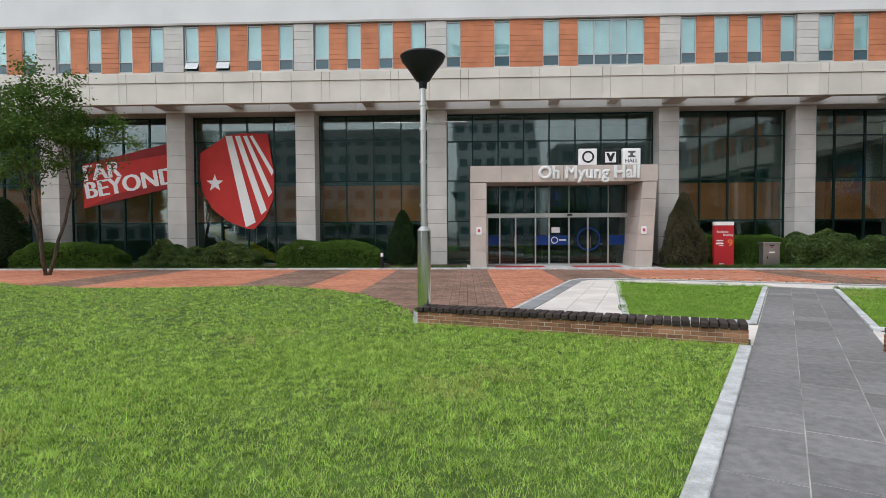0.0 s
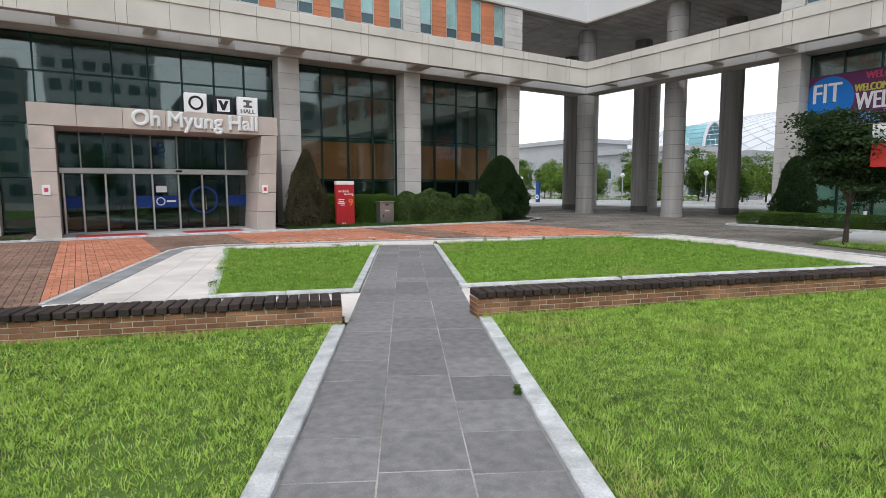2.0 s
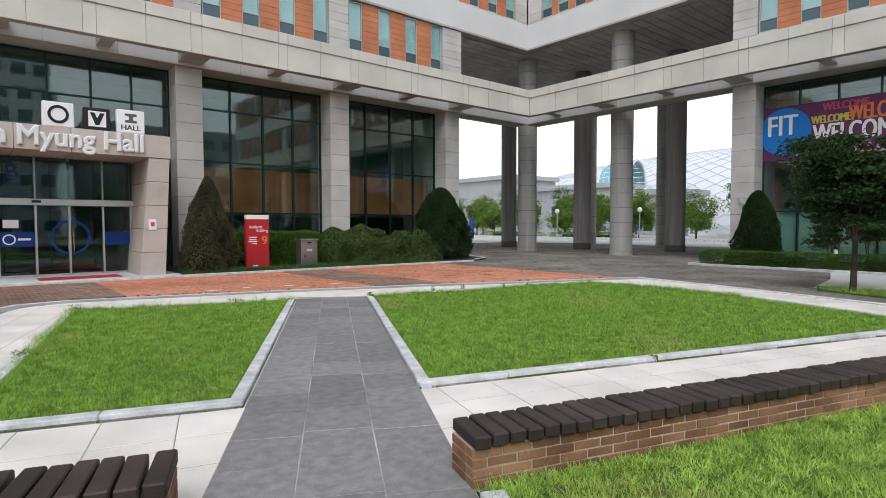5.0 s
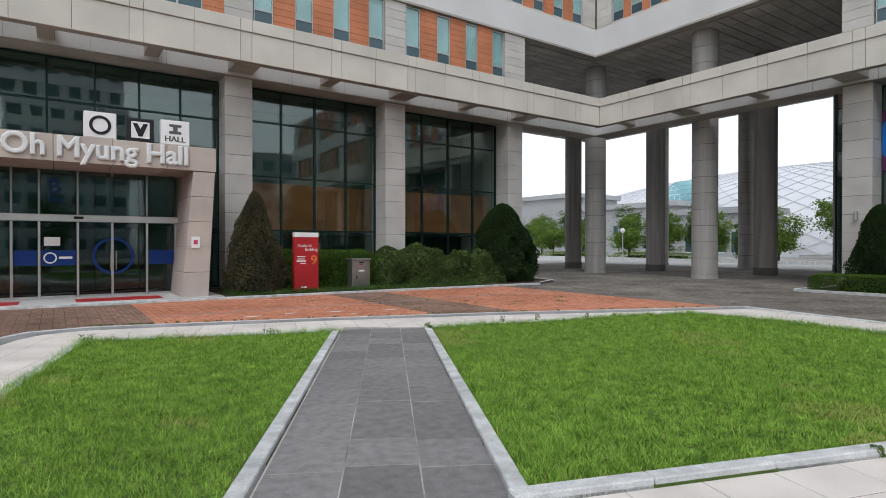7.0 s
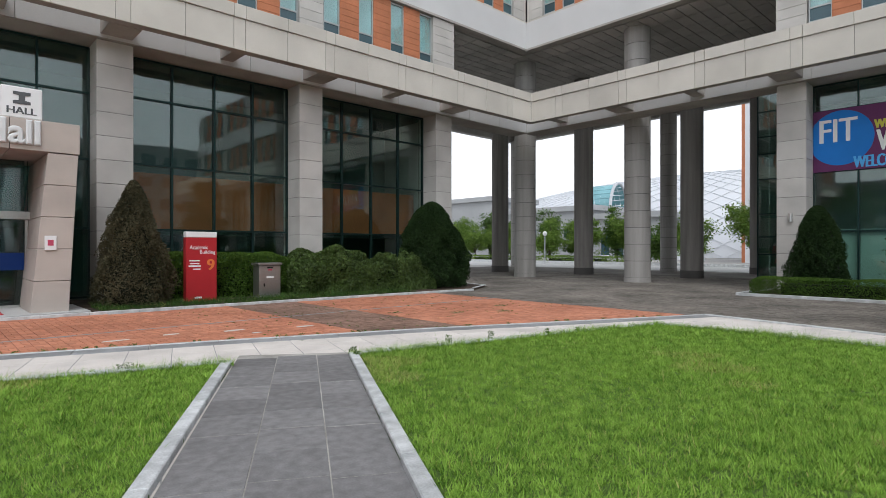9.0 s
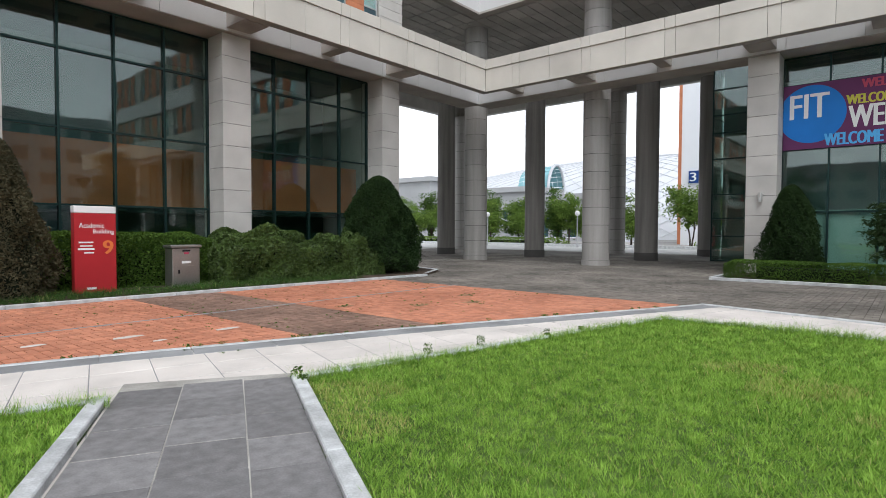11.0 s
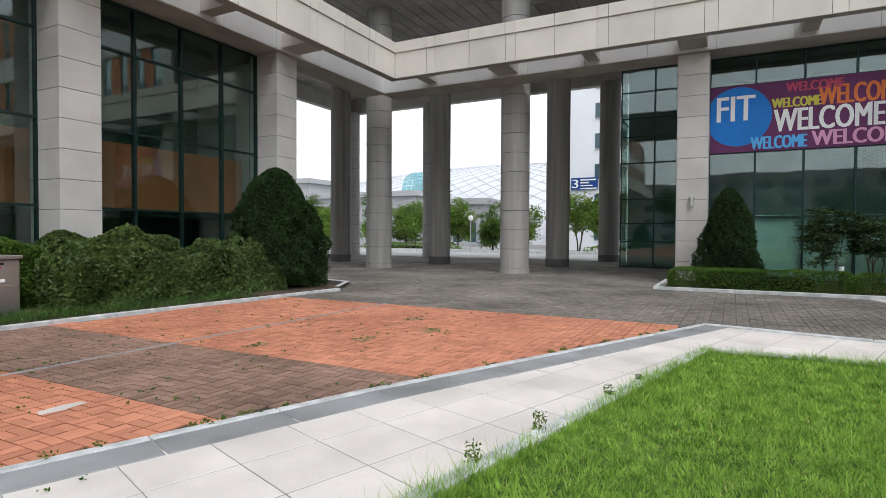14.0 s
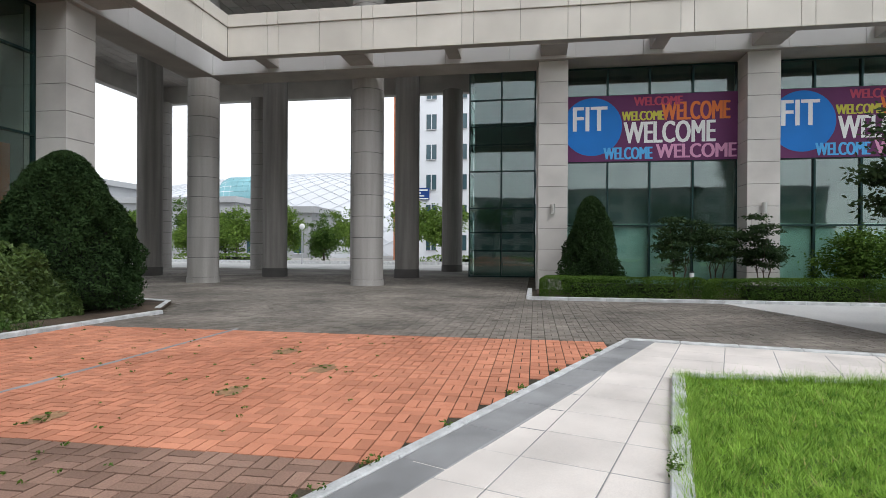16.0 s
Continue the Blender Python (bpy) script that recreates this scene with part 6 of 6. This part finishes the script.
def turf(name, outline, n, length, z, seed, label, focus=None, dry=0.06, material=None, tuft=7):
    """Grass in tufts of bent blades that splay from a common root; focus thins them out with distance from a spot."""
    rng = np.random.default_rng(seed)
    xs, ys = [p[0] for p in outline], [p[1] for p in outline]
    k = n // tuft
    px, py = rng.uniform(max(-20, min(xs)), max(xs), k * 4), rng.uniform(max(-2, min(ys)), max(ys), k * 4)
    keep = inside(outline, px, py)
    if focus:
        d = np.hypot(px - focus[0], py - focus[1])
        keep &= rng.uniform(0, 1, len(px)) < np.clip((focus[2] / np.maximum(d, 0.1)) ** 2, focus[3], 1)
    px, py = px[keep][:k], py[keep][:k]
    size = rng.lognormal(0.0, 0.30, len(px)) * (1 + 0.22 * np.sin(px * 1.7) * np.sin(py * 1.3))
    comb = rng.uniform(0, 2 * np.pi, len(px))
    px, py, size, comb = (np.repeat(q, tuft) for q in (px, py, size, comb))
    m = len(px)
    far = np.hypot(px - focus[0], py - focus[1]) if focus else np.zeros(m)
    spread = 0.013 + 0.006 * np.clip(far / 5.0, 0, 2)
    ox, oy = rng.normal(0, 1, m) * spread, rng.normal(0, 1, m) * spread
    a = np.where(rng.uniform(0, 1, m) < 0.55, comb + rng.normal(0, 0.7, m), np.arctan2(oy, ox) + rng.normal(0, 0.5, m))
    L = length * size * rng.uniform(0.55, 1.25, m)
    w = 0.0025 * (1 + np.clip(far / 3.5, 0, 3.0)) * rng.uniform(0.75, 1.3, m)
    lean = rng.uniform(0.25, 1.5, m) * L
    b = a + np.pi / 2
    base = np.stack([px + ox, py + oy, np.full(m, z)], 1)
    side = np.stack([np.cos(b) * w, np.sin(b) * w, np.zeros(m)], 1)
    run = np.stack([np.cos(a) * lean, np.sin(a) * lean, np.zeros(m)], 1)
    tip = base + run + np.stack([np.zeros(m), np.zeros(m), L], 1)
    v = np.stack([base - side, base + side, tip], 1)
    patch = np.sin(px * 0.9 + 1) * np.sin(py * 1.1) + 0.5 * np.sin(px * 2.3 - py * 1.9) + 0.35 * np.sin(px * 5.1 + py * 4.3)
    isdry = (rng.uniform(0, 1, m) < dry) | ((patch > 1.05) & (rng.uniform(0, 1, m) < 0.4))
    root = tagged(new(name), label, "grass", kind="stuff")
    fast_mesh("blades", v[~isdry], 3, material or GRASS, root)
    fast_mesh("dry_blades", v[isdry], 3, GRASS_DRY, root)
    return root


turf("grass", NEAR_L, 620000, 0.040, 0.015, 1, "bright green mown grass with dry tips", (1.2, 4.0, 4.5, 0.16))
turf("grass", NEAR_R, 480000, 0.040, 0.015, 2, "bright green mown grass with dry tips", (6.0, 5.0, 4.2, 0.16))
turf("grass", shrink(LAWN_1, 0.15), 160000, 0.042, 0.025, 3, "bright green grass inside the kerb", (6.5, 13.0, 5.0, 0.4), 0.04, GRASS_LUSH)
turf("grass", shrink(LAWN_2, 0.15), 420000, 0.042, 0.025, 4, "bright green grass inside the kerb", (11.5, 14.5, 5.0, 0.35), 0.03, GRASS_LUSH)
# both planting kerb strips take the grass colour with shade painted in
turf("grass", [(9.9, 25.62), (16, 25.36), (19.6, 25.1), (19.2, 25.9), (16, 26.5), (9.9, 27.0)], 16000, 0.12, 0.05, 5, "ragged dark grass along the planting kerb", material=GRASS_SHADED, dry=0.02)
turf("grass", [(-20, 26.1), (0.9, 26.1), (0.9, 26.8), (-20, 26.8)], 16000, 0.13, 0.05, 6, "ragged dark grass along the planting kerb", material=GRASS_SHADED, dry=0.02)
turf("grass", [(19.6, 8.2), (19.3, 4.0), (21.5, 4.0), (21.6, 9.2), (21.4, 10.8), (20.5, 10.5)], 9000, 0.12, 0.03, 7, "ragged groundcover under the tree")


def over_kerb(a, b, n, seed, length=0.055, material=None):
    """Long grass that hangs over the kerb between a and b."""
    a, b = Vector(a), Vector(b)
    u = (b - a).normalized()
    v = Vector((-u.y, u.x))
    strip = [tuple(a + v * 0.05), tuple(b + v * 0.05), tuple(b + v * 0.22), tuple(a + v * 0.22)]
    turf("grass", strip, n, length, 0.03, seed, "long grass hanging over the kerb", dry=0.03, material=material)


over_kerb(LAWN_2[3], LAWN_2[4], 20000, 21, 0.085, GRASS_LUSH)
over_kerb(LAWN_2[2], LAWN_2[3], 9000, 24, 0.085, GRASS_LUSH)
over_kerb(LAWN_1[2], LAWN_1[3], 12000, 22, 0.085, GRASS_LUSH)
over_kerb(LAWN_1[3], LAWN_1[0], 16000, 23, 0.085, GRASS_LUSH)
over_kerb(on_path(4.5, -0.16), on_path(14.4, -0.16), 9000, 25)
over_kerb(on_path(14.8, PATH_W + 0.16), on_path(4.5, PATH_W + 0.16), 9000, 26)
WD = (Vector(WALL_L[0]) - Vector(WALL_L[1])).normalized()
over_kerb(Vector(WALL_L[0]) - Vector((-WD.y, WD.x)) * 0.02, Vector(WALL_L[1]) - Vector((-WD.y, WD.x)) * 0.02, 12000, 27)
over_kerb(Vector(WALL_R[1]) - Vector((0.33, 0.94)) * 0.02, Vector(WALL_R[0]) - Vector((0.33, 0.94)) * 0.02, 16000, 28)


def weeds(name, points, seed):
    rng = np.random.default_rng(seed)
    root = tagged(new(name), "small green weeds in the paving joints", "weed", kind="stuff")
    pts = []
    for x, y, r, h, n in points:
        a, q = rng.uniform(0, 6.28, n), np.sqrt(rng.uniform(0, 1, n)) * r
        pts.append(np.stack([x + q * np.cos(a), y + q * np.sin(a), 0.02 + rng.uniform(0, h, n)], 1))
    leaves("leaves", np.concatenate(pts), 0.014, LEAF_BOX, root, flat=0.6, aspect=0.5, seed=seed)


spots = []
wr = random.Random(9)
for (xa, ya), (xb, yb) in zip(EDGE[3:], EDGE[4:]):
    for _ in range(14):
        t = wr.random()
        spots.append((xa + (xb - xa) * t, ya + (yb - ya) * t, wr.uniform(0.02, 0.07), 0.03, 24))
for x, y, r in ((16.4, 19.85, 0.16), (17.5, 19.36, 0.22), (18.45, 20.25, 0.2), (15.2, 20.9, 0.12), (12.6, 22.1, 0.25)):
    for _ in range(7):
        spots.append((x + wr.gauss(0, r), y + wr.gauss(0, r * 0.6), wr.uniform(0.01, 0.035), 0.006, 12))
for _ in range(150):
    spots.append((wr.uniform(11, 20), wr.uniform(18.5, 24.5), wr.uniform(0.01, 0.04), 0.012, 8))
for x, y, r, h in ((12.9, 16.52, 0.10, 0.25), (13.7, 16.33, 0.10, 0.25), (14.9, 16.05, 0.08, 0.2), (6.80, 8.72, 0.07, 0.10), (5.85, 18.75, 0.25, 0.2), (8.6, 17.85, 0.3, 0.16), (11.35, 16.95, 0.12, 0.16), (11.25, 16.7, 0.1, 0.14), (5.1, 9.2, 0.05, 0.12), (4.8, 14.6, 0.25, 0.18), (4.3, 13.0, 0.15, 0.14), (10.6, 9.5, 0.1, 0.1), (15.6, 15.88, 0.06, 0.15), (5.33, 6.17, 0.05, 0.10)):
    spots.append((x, y, r * 0.55, h * 0.7, 150))
weeds("weeds", [s for s in spots if s[0] < 30], 4)
